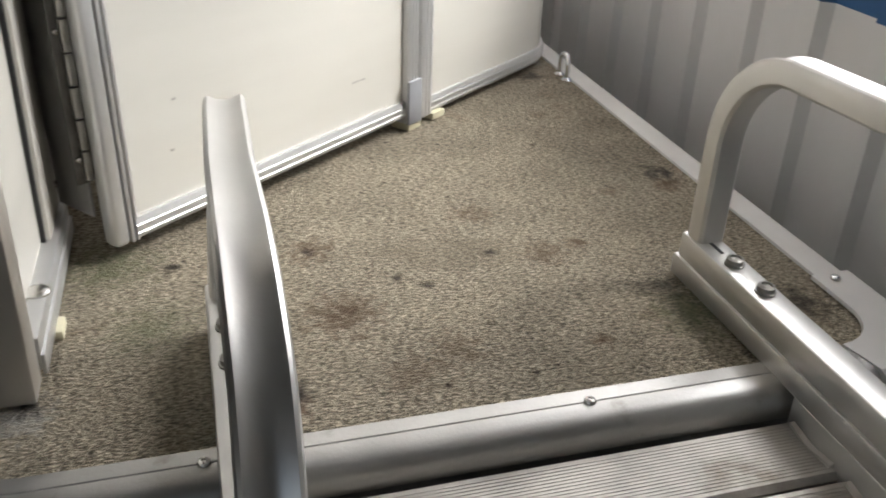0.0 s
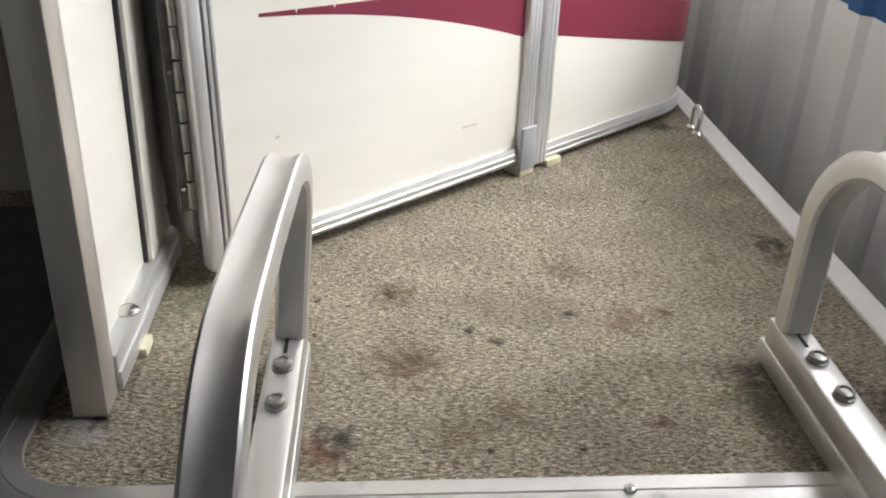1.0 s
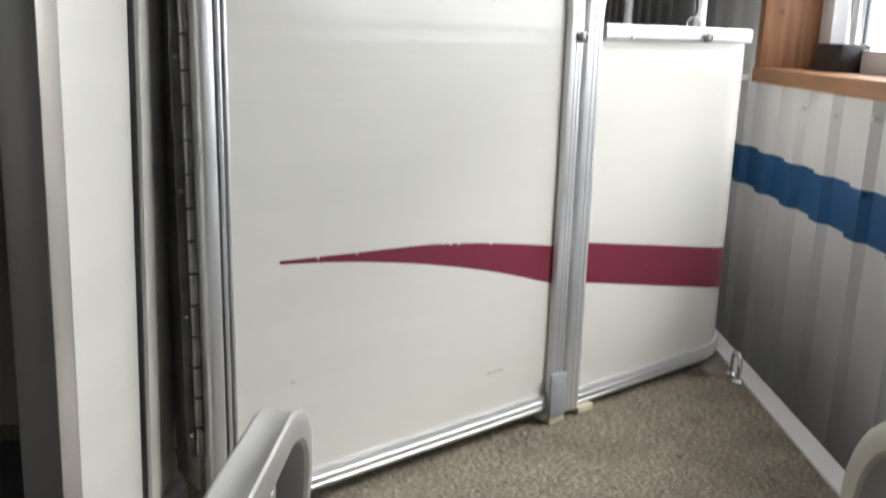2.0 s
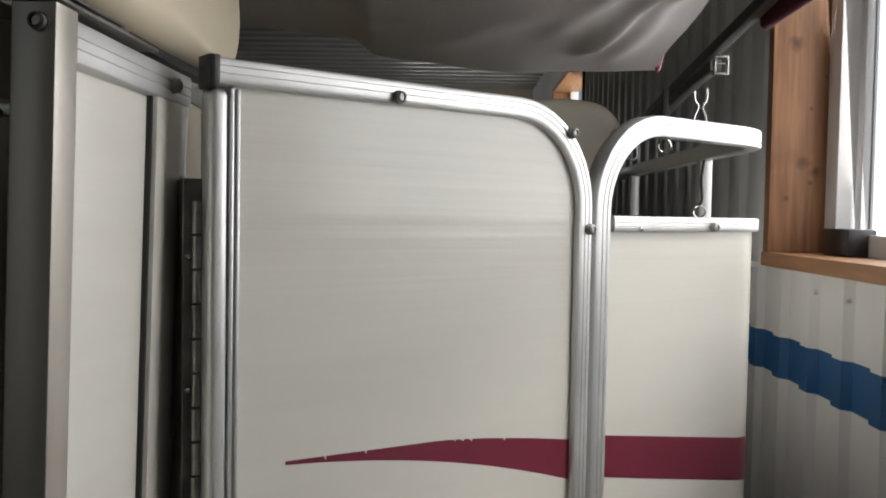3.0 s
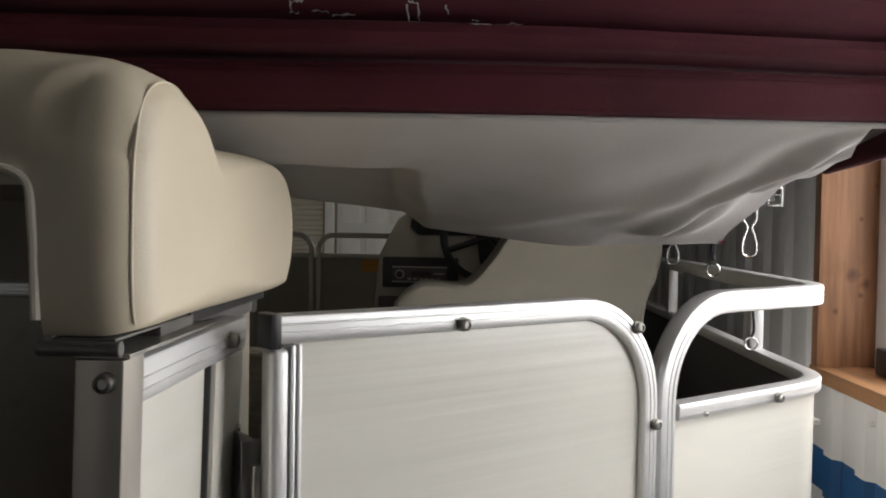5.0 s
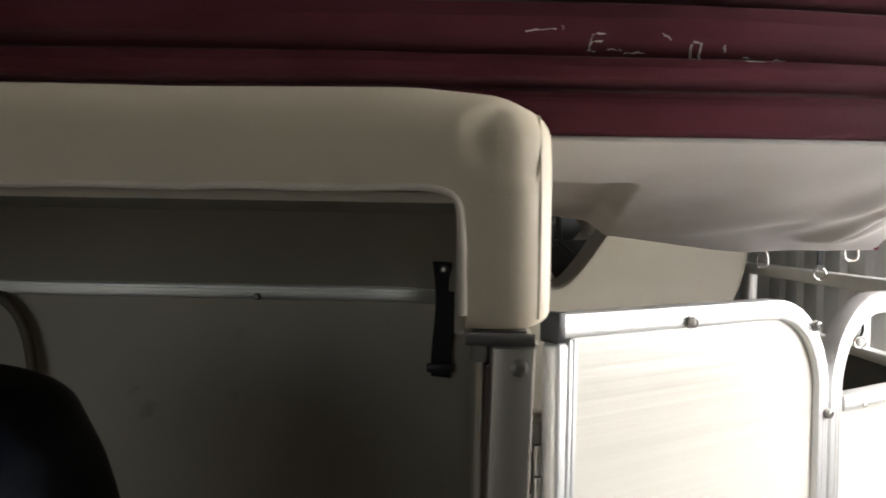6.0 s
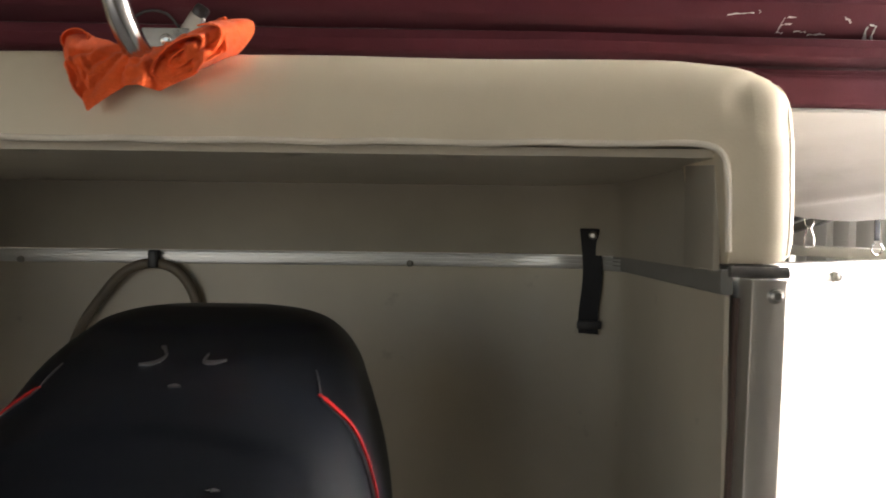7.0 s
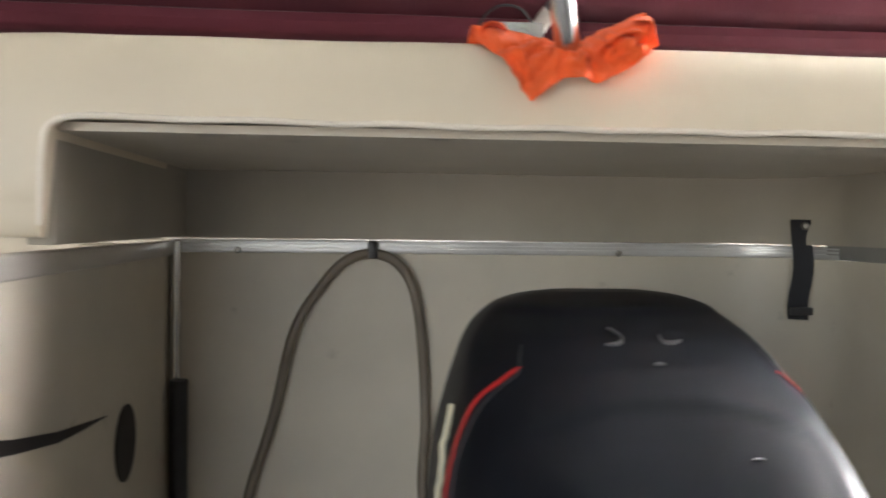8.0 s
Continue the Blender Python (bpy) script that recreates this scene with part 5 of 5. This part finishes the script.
def lining(s, v):
    u = 1 - (1 - s) ** 1.9
    x0 = -1.2 + (0.665 + 1.2) * u
    x1 = -1.2 + (0.612 + 1.2) * u
    tip = max(0.0, (u - 0.93) / 0.07)
    if v < 0.7:
        k = v / 0.7
        e = k ** 0.9
        y = 0.984 + bend(x0) + (0.47 - bend(x0)) * e
        z0, z1 = 0.943 + 0.08 * bend(x0), lip(x1)
        z = z0 + (z1 - z0) * (k ** 1.35) - 0.012 * math.sin(math.pi * k)
        x = x0 + (x1 - x0) * k + tip * 0.05 * math.sin(math.pi * min(k * 1.05, 1)) ** 1.5
        z += tip * 0.03 * math.sin(math.pi * k)
    else:
        k = (v - 0.7) / 0.3
        y = 1.454 + 0.10 * math.sin(k * math.pi / 2)
        z = lip(x1) + 0.16 * (1 - math.cos(k * math.pi / 2))
        x = x1 + 0.05 * k * tip
    p = Vector((x, y, z))
    w = noise.noise(Vector((x * 3.5, y * 3.0, 0))) * 0.010 + noise.noise(Vector((x * 9 + y * 5, y * 6 - x * 4, 4))) * 0.005
    # pulled ridges running to the corner
    d = (x - 0.49) * 0.85 + (y - 1.40) * 0.53
    run = (x - 0.49) * 0.53 - (y - 1.40) * 0.85
    on = max(0.0, min(1.0, run / 0.06 + 0.3)) * max(0.0, min(1.0, (0.40 - run) / 0.1))
    w -= on * (0.02 * math.exp(-(d / 0.017) ** 2) + 0.012 * math.exp(-((d - 0.05) / 0.022) ** 2) + 0.007 * math.exp(-((d + 0.07) / 0.025) ** 2))
    d2 = (x - 0.30) * 0.5 + (y - 1.36) * 0.866
    w -= 0.007 * math.exp(-(d2 / 0.03) ** 2) * max(0.0, min(1.0, (x - 0.1) / 0.2))
    d3 = (x - 0.63) * 0.3 - (y - 1.33) * 0.95
    w += 0.014 * math.exp(-(d3 / 0.028) ** 2) * max(0.0, min(1.0, (x - 0.52) / 0.08))
    # step in the cloth, shaped to imitate the shadow patch at port
    w += 0.02 * max(0.0, min(1.0, (y - 1.185) / 0.014)) * max(0.0, min(1.0, (0.185 - x) / 0.03))
    fade = min(1, v * 6)
    return p + Vector((0, -0.4 * w, w)) * fade


part("lining", thicken(grid(lining, 220, 100), 0.002), LINING, top, "sagging grey lining")
part("edge_binding", round_tube(smooth_path([lining(1, 0.69), lining(1, 0.75), lining(1, 0.82), lining(1, 0.9), lining(1, 0.97)], 5), 0.004, 8), STRIPE, top, "burgundy edge binding")
# worn white marks on a fold
random.seed(11)


def skin(u, v, d):
    p, q, _, _ = canvas_tree.ray_cast(Vector((u, 0.3, v)), Vector((0, 1, 0)))
    return p + Vector((0, -0.0008 + d, 0))


for x0, z0, x1, z1 in ((0.020, 1.046, 0.051, 1.049), (0.057, 1.052, 0.058, 1.048), (0.092, 1.045, 0.102, 1.045), (0.088, 1.039, 0.100, 1.039), (0.086, 1.032, 0.094, 1.031), (0.089, 1.045, 0.087, 1.031), (0.106, 1.033, 0.121, 1.032), (0.124, 1.030, 0.145, 1.030), (0.158, 1.046, 0.169, 1.041), (0.193, 1.040, 0.201, 1.039), (0.192, 1.038, 0.193, 1.024), (0.193, 1.024, 0.201, 1.023), (0.201, 1.039, 0.202, 1.025), (0.226, 1.038, 0.228, 1.032), (0.250, 1.029, 0.256, 1.028), (0.248, 1.022, 0.267, 1.022), (0.270, 1.024, 0.283, 1.025), (0.283, 1.027, 0.296, 1.027)):
    long = Vector((x1 - x0, z1 - z0))
    across = Vector((-long.y, long.x)).normalized()
    n_ = 6
    mids = [Vector((x0, z0)) + long * (k / n_) + across * random.uniform(-0.0008, 0.0008) for k in range(n_ + 1)]
    wide = [random.uniform(0.0001, 0.0009) for _ in mids]
    strip = [tuple(m + across * w) for m, w in zip(mids, wide)] + [tuple(m - across * w) for m, w in zip(mids[::-1], wide[::-1])]
    part("worn_mark", prism(strip, skin, 0.0006), WHITE_TRIM, top, "flaked white mark", smooth=False)

# frame tubes running along the starboard side
sq = rounded(0.024, 0.024, 0.004, 2)
part("arm", sweep(bmesh.new(), [(0.80, 2.95, 0.80), (0.83, 2.0, 0.93), (0.86, 1.3, 1.03), (0.88, 0.95, 1.10)], sq, (0, 0, 1)), INNER, top)
part("arm", sweep(bmesh.new(), [(0.795, 2.9, 0.765), (0.82, 2.1, 0.885), (0.835, 1.92, 0.91)], sq, (0, 0, 1)), INNER, top)
part("boot", sweep(bmesh.new(), smooth_path([(0.865, 1.72, 0.965), (0.885, 1.5, 0.985), (0.91, 1.2, 1.035), (0.93, 0.95, 1.09)], 6), rounded(0.022, 0.05, 0.01, 3), (0, 0, 1)), CANVAS, top, "burgundy canvas sleeve")
fb = bmesh.new()
for lo, hi in (((0.826, 1.9, 0.888), (0.856, 1.908, 0.892)), ((0.826, 1.9, 0.922), (0.856, 1.908, 0.926)), ((0.826, 1.9, 0.892), (0.830, 1.908, 0.922)), ((0.852, 1.9, 0.892), (0.856, 1.908, 0.922)), ((0.830, 1.902, 0.909), (0.852, 1.906, 0.912))):
    box(fb, lo, hi, 0.001, 1)
part("bracket", fb, STEEL, top, "steel end bracket")
x, y, z = 0.852, 2.09, 0.842
pth = smooth_path([(x - 0.014, y, z + 0.045), (x - 0.013, y, z + 0.02), (x - 0.005, y, z + 0.005), (x - 0.013, y, z - 0.02), (x - 0.015, y, z - 0.05), (x, y, z - 0.058), (x + 0.015, y, z - 0.05), (x + 0.013, y, z - 0.02), (x + 0.005, y, z + 0.005), (x + 0.013, y, z + 0.02), (x + 0.014, y, z + 0.045)], 5)
part("wire_clip", round_tube(pth, 0.0026, 8), STEEL, top, "bent white wire clip")
x, y, z = 0.772, 2.455, 0.80
part("wire_clip", round_tube(smooth_path([(x - 0.014, y, z + 0.04), (x - 0.012, y, z + 0.018), (x - 0.005, y, z + 0.005), (x - 0.014, y, z - 0.02), (x - 0.013, y, z - 0.045), (x, y, z - 0.05), (x + 0.013, y, z - 0.045), (x + 0.014, y, z - 0.02), (x + 0.005, y, z + 0.005), (x + 0.012, y, z + 0.018), (x + 0.014, y, z + 0.04)], 5), 0.0024, 8), STEEL, top, "bent wire clip")
tie = part("tie_strap", B((0.758, 2.048, 0.775), (0.772, 2.052, 0.88), 0.001), WEB, top, "black tie strap with a steel hook")
part("hook", round_tube(arc((0.765, 2.05, 0.755), 0.014, 110, 420, 14), 0.0024, 6), STEEL, tie)
hang = thing("lanyard", (0.81, 1.98, 0.6), "dark cord with a steel ring on the rail post", "cord")
part("cord", round_tube(smooth_path([(0.832, 1.975, 0.722), (0.826, 1.97, 0.68), (0.828, 1.968, 0.64), (0.822, 1.965, 0.625)], 5), 0.003, 6), WEB, hang)
part("ring", round_tube(arc((0.822, 1.965, 0.612), 0.013, 0, 360, 16), 0.0022, 6), STEEL, hang)

# ---- orange cloth and pole above the cushion ----
cloth = thing("shop_towel", (-0.58, 0.75, 0.955), "crumpled orange shop towel draped over the cushion edge", "towel")


def towel(u, v):
    us = (0.0, 0.12, 0.3, 0.45, 0.6, 0.8, 1.0)
    low = [np.interp(u, us, c) for c in ((-0.684, -0.662, -0.638, -0.606, -0.572, -0.535, -0.512), (0.790, 0.744, 0.733, 0.735, 0.733, 0.735, 0.740), (0.968, 0.938, 0.899, 0.922, 0.918, 0.937, 0.958))]
    high = [np.interp(u, us, c) for c in ((-0.686, -0.668, -0.640, -0.605, -0.578, -0.546, -0.52), (0.815, 0.800, 0.778, 0.768, 0.768, 0.768, 0.772), (0.984, 0.985, 0.974, 0.963, 0.967, 0.984, 0.993))]
    if v < 0.25:
        k = v / 0.25
        p = Vector((high[0], high[1] + 0.035 * (1 - k), high[2] - 0.012 * (1 - k) ** 2))
    else:
        k = (v - 0.25) / 0.75
        p = Vector(high).lerp(Vector(low), k)
        p.y -= 0.012 * math.sin(math.pi * k) * (1 - 0.5 * k)
        p.z += 0.006 * math.sin(math.pi * k)
    # folds fan out from where the pole presses the cloth down
    a = math.atan2(p.x + 0.597, 0.985 - p.z)
    w = 0.005 * math.sin(a * 7 + 1.0) + 0.003 * math.sin(a * 15 + v * 5) + 0.006 * noise.noise(Vector((u * 9, v * 5, 2))) + 0.003 * noise.noise(Vector((u * 24, v * 13, 6)))
    return p + Vector((0, -abs(w) - 0.6 * w * v - 0.003, 0.35 * w * (1 - 0.6 * v)))


part("sheet", thicken(grid(towel, 96, 44), 0.0014), ORANGE, cloth)


def towel_roll(u, v):
    a = 1.0 + u * 12.5
    r = 0.004 + 0.0016 * a
    ex, ez = 1.75 * r * math.cos(a), 0.72 * r * math.sin(a)
    c, s_ = math.cos(0.6), math.sin(0.6)
    return Vector((-0.552 + 0.018 * v + ex * c - ez * s_, 0.727 + 0.07 * v + 0.004 * math.sin(u * 9 + 2 * v), 0.951 + 0.02 * v + ex * s_ + ez * c + 0.003 * noise.noise(Vector((u * 6, v * 4, 8)))))


def towel_loop(u, v):
    a = -1.2 + 5.2 * u
    return Vector((-0.668 + 0.012 * v - 0.014 * math.cos(a) * (1 - 0.4 * v), 0.77 + 0.05 * v + 0.004 * math.sin(4 * u), 0.973 - 0.004 * v + 0.011 * math.sin(a) * (1 - 0.3 * v)))


part("corner_loop", thicken(grid(towel_loop, 30, 8), 0.0014), ORANGE, cloth, "curled corner of the towel")
part("fold", thicken(grid(towel_roll, 80, 14), 0.0014), ORANGE, cloth, "rolled fold of the towel")
pole = thing("support_pole", (-0.59, 0.74, 0.965), "bent bright steel support pole resting on the towel", "pole")
part("pole", round_tube(smooth_path([(-0.596, 0.752, 0.952), (-0.602, 0.74, 0.966), (-0.609, 0.726, 0.99), (-0.616, 0.715, 1.03), (-0.622, 0.71, 1.10), (-0.622, 0.715, 1.25), (-0.61, 0.9, 1.32), (-0.6, 1.05, 1.19)], 8), 0.0125, 14), STEEL, pole)
lat = thing("latch", (-0.55, 0.80, 0.962), "small steel latch plate with a screw", "latch")
part("plate", B((-0.645, 0.897, 0.9145), (-0.592, 0.904, 1.013), 0.002), STEEL, lat)
lever_at = Matrix.Translation((-0.602, 0.906, 1.0)) @ Matrix.Rotation(radians(32), 4, "Y")
part("lever", B((-0.009, -0.006, -0.012), (0.009, 0.006, 0.036), 0.004, m=lever_at), ALU_POST, lat, "grey lever with a black tip")
part("lever_tip", B((-0.008, -0.007, 0.03), (0.008, 0.007, 0.046), 0.004, m=lever_at), BLACK, lat)
pan_screw((-0.617, 0.8965, 0.999), (0, -1, 0), lat, 0.007)
part("cord", round_tube(smooth_path([(-0.668, 0.903, 0.985), (-0.665, 0.903, 1.012), (-0.645, 0.904, 1.031), (-0.62, 0.904, 1.03), (-0.603, 0.904, 1.012)], 6), 0.0016, 6), BLACK, lat, "thin black cord")

# ---- helm, seats and far end of the shed ----
helm = thing("helm_console", (0.25, 3.7, 0.0), "beige moulded helm console with radio and wheel", "console")
HY = 3.52
part("body", prism([(-0.12, -0.0), (-0.13, 0.45), (-0.10, 0.72), (-0.03, 0.86), (0.06, 0.92), (0.6, 0.95), (0.66, 0.9), (0.68, 0.0)], lambda u, v, d: Vector((u, HY + d, v)), 0.5, 0.012), CONSOLE, helm)
part("gauge_hood", prism([(0.02, 0.83), (0.05, 0.80), (0.38, 0.80), (0.42, 0.85), (0.36, 0.93), (0.08, 0.93), (0.03, 0.89)], lambda u, v, d: Vector((u, HY - 0.02 + d, v)), 0.03, 0.006), BLACK, helm, "black gauge hood")
part("lower_dash", prism([(0.27, 0.805), (0.285, 0.7), (0.33, 0.64), (0.6, 0.6), (0.6, 0.805)], lambda u, v, d: Vector((u, HY - 0.012 + d, v)), 0.02, 0.004), BLACK, helm, "black lower dash")
radio = part("radio", B((-0.085, HY - 0.012, 0.60), (0.205, HY + 0.01, 0.715), 0.008), BLACK, helm, "black radio in its housing")
part("faceplate", B((-0.045, HY - 0.016, 0.622), (0.16, HY - 0.011, 0.68), 0.003), INNER, radio, "dark radio faceplate")
for z in (0.622, 0.678):
    part("bezel", B((-0.047, HY - 0.018, z - 0.0025), (0.162, HY - 0.0155, z + 0.0025), 0.001), ALU_POST, radio)
for k in range(6):
    part("button", B((0.012 + k * 0.022, HY - 0.019, 0.629), (0.026 + k * 0.022, HY - 0.0155, 0.637), 0.001), ALU_POST, radio)
part("slot", B((0.11, HY - 0.0185, 0.65), (0.152, HY - 0.0155, 0.656), 0.001), ALU_POST, radio)
part("knob_ring", lathe([(0.018, 0), (0.018, 0.003), (0.001, 0.0035)], (-0.018, HY - 0.016, 0.65), (0, -1, 0)), ALU_POST, radio)
part("display", B((0.025, HY - 0.019, 0.645), (0.1, HY - 0.0165, 0.663), 0.001), BLACK, radio)
part("knob", lathe([(0.013, 0), (0.013, 0.008), (0.001, 0.009)], (-0.018, HY - 0.016, 0.65), (0, -1, 0)), BLACK, radio)
part("pocket", B((-0.1, HY - 0.006, 0.46), (0.06, HY + 0.01, 0.565), 0.006), INNER, helm, "dark storage pocket")
whl = part("wheel", round_tube(arc((0.32, HY - 0.12, 0.80), 0.17, 0, 360, 32, uy=(0, 0.35, 0.94)), 0.014, 10), BLACK, helm, "black steering wheel")
for a in (200, 320, 90):
    part("spoke", round_tube([(0.32, HY - 0.11, 0.80), (0.32 + 0.165 * math.cos(radians(a)), HY - 0.12 + 0.165 * 0.35 * math.sin(radians(a)), 0.80 + 0.165 * 0.94 * math.sin(radians(a)))], 0.012, 8), BLACK, whl)
seat = thing("captain_chair", (0.5, 2.75, 0.0), "beige moulded captain chair with a curved back", "chair")
out = smooth_path([(0.035, 0, 0.3), (0.035, 0, 0.58), (0.05, 0, 0.635), (0.1, 0, 0.672), (0.16, 0, 0.674), (0.21, 0, 0.672), (0.255, 0, 0.692), (0.31, 0, 0.755), (0.365, 0, 0.835), (0.43, 0, 0.90), (0.56, 0, 0.93), (0.70, 0, 0.92), (0.765, 0, 0.87), (0.782, 0, 0.79), (0.765, 0, 0.70), (0.735, 0, 0.6), (0.72, 0, 0.3)], 5)
mid = Vector((0.42, 0, 0.55))
bm = bmesh.new()
rings = []
for k, y in ((0.90, 2.585), (0.955, 2.59), (0.985, 2.603), (1.0, 2.63), (1.0, 2.84), (0.97, 2.88)):
    rings.append([bm.verts.new((mid.x + (p.x - mid.x) * k, y, mid.z + (p.z - mid.z) * k)) for p in out])
for a, c in zip(rings, rings[1:]):
    for i in range(len(out)):
        bm.faces.new((a[i], a[(i + 1) % len(out)], c[(i + 1) % len(out)], c[i]))
bm.faces.new(rings[0][::-1])
bm.faces.new(rings[-1])
part("back", bm, CONSOLE, seat)
part("base", B((0.06, 2.64, 0.0), (0.74, 2.86, 0.31), 0.02), CONSOLE, seat)

port_rail = thing("port_fence", (-1.98, 3.0, 0.0), "aluminium rail and cream panel of the far boat fence", "fence")
part("panel", B((-1.99, 1.5, 0.0), (-1.98, 6.0, 0.58)), CONSOLE, port_rail, smooth=False)
bow = thing("bow_fence", (-0.4, 6.0, 0.0), "cream bow fence panel with aluminium rails", "fence")
part("panel", B((-1.98, 6.0, 0.0), (0.85, 6.012, 0.605)), CONSOLE, bow, smooth=False)
for xa, xb in ((-1.98, -0.81), (-0.76, 0.85)):
    za, zb = 0.60, 0.757
    loop = [Vector((xa, 6.0, zb))] if xa < -1.5 else [Vector((xa, 6.0, 0.0)), Vector((xa, 6.0, zb - 0.1))] + arc((xa + 0.1, 6.0, zb - 0.1), 0.1, 180, 90, 8)[1:]
    loop += arc((xb - 0.1, 6.0, zb - 0.1), 0.1, 90, 0, 8) + [Vector((xb, 6.0, 0.0))] if xb < 0 else [Vector((xb, 6.0, zb))]
    part("top_rail", sweep(bmesh.new(), loop, rounded(0.035, 0.03, 0.006, 2), (0, -1, 0)), ALU_POST, bow, "bent aluminium rail")
    part("middle_rail", sweep(bmesh.new(), [(xa, 6.0, 0.62), (xb, 6.0, 0.62)], rounded(0.03, 0.03, 0.006, 2), (0, 0, 1)), ALU_POST, bow)
part("sticker", B((-0.478, 5.992, 0.52), (-0.326, 5.998, 0.598)), YELLOW, bow, "amber warning sticker", smooth=False)
setting("floor_forward", B((-1.99, 1.46, -0.11), (0.83, 6.1, -0.052)), CARPET, "worn beige carpet on the forward deck", "deck")
d1 = thing("door_1", (-0.2, NORTH, FLOOR_Z), "white raised-panel overhead door", "door", kind="structure")
part("leaf", B((-1.19, NORTH - 0.04, FLOOR_Z), (1.0, NORTH - 0.002, 1.5), 0.004), DOORWHITE, d1)
for zz in (-0.6, -0.12, 0.36, 0.84):
    for k in range(8):
        x = -1.15 + k * 0.265
        part("raised_panel", B((x, NORTH - 0.052, zz), (x + 0.21, NORTH - 0.038, zz + 0.36), 0.006), DOORWHITE, d1)
for k in range(3):
    x = -0.30 + k * 0.45
    part("lite", B((x, NORTH - 0.055, 1.22), (x + 0.4, NORTH - 0.041, 1.46), 0.004), FROST_DOOR, d1, "bright window lite", smooth=False)
d2 = thing("door_2", (-2.5, NORTH, FLOOR_Z), "cream slatted roll-up door with a white track", "door", kind="structure")
for k in range(42):
    z = FLOOR_Z + 0.02 + k * 0.055
    part("slat", B((-3.8, NORTH - 0.05, z), (-1.33, NORTH - 0.005, z + 0.049), 0.012, 1), FARWALL, d2)
part("track", B((-1.32, NORTH - 0.07, FLOOR_Z), (-1.22, NORTH - 0.003, 1.6), 0.004), DOORWHITE, d2)
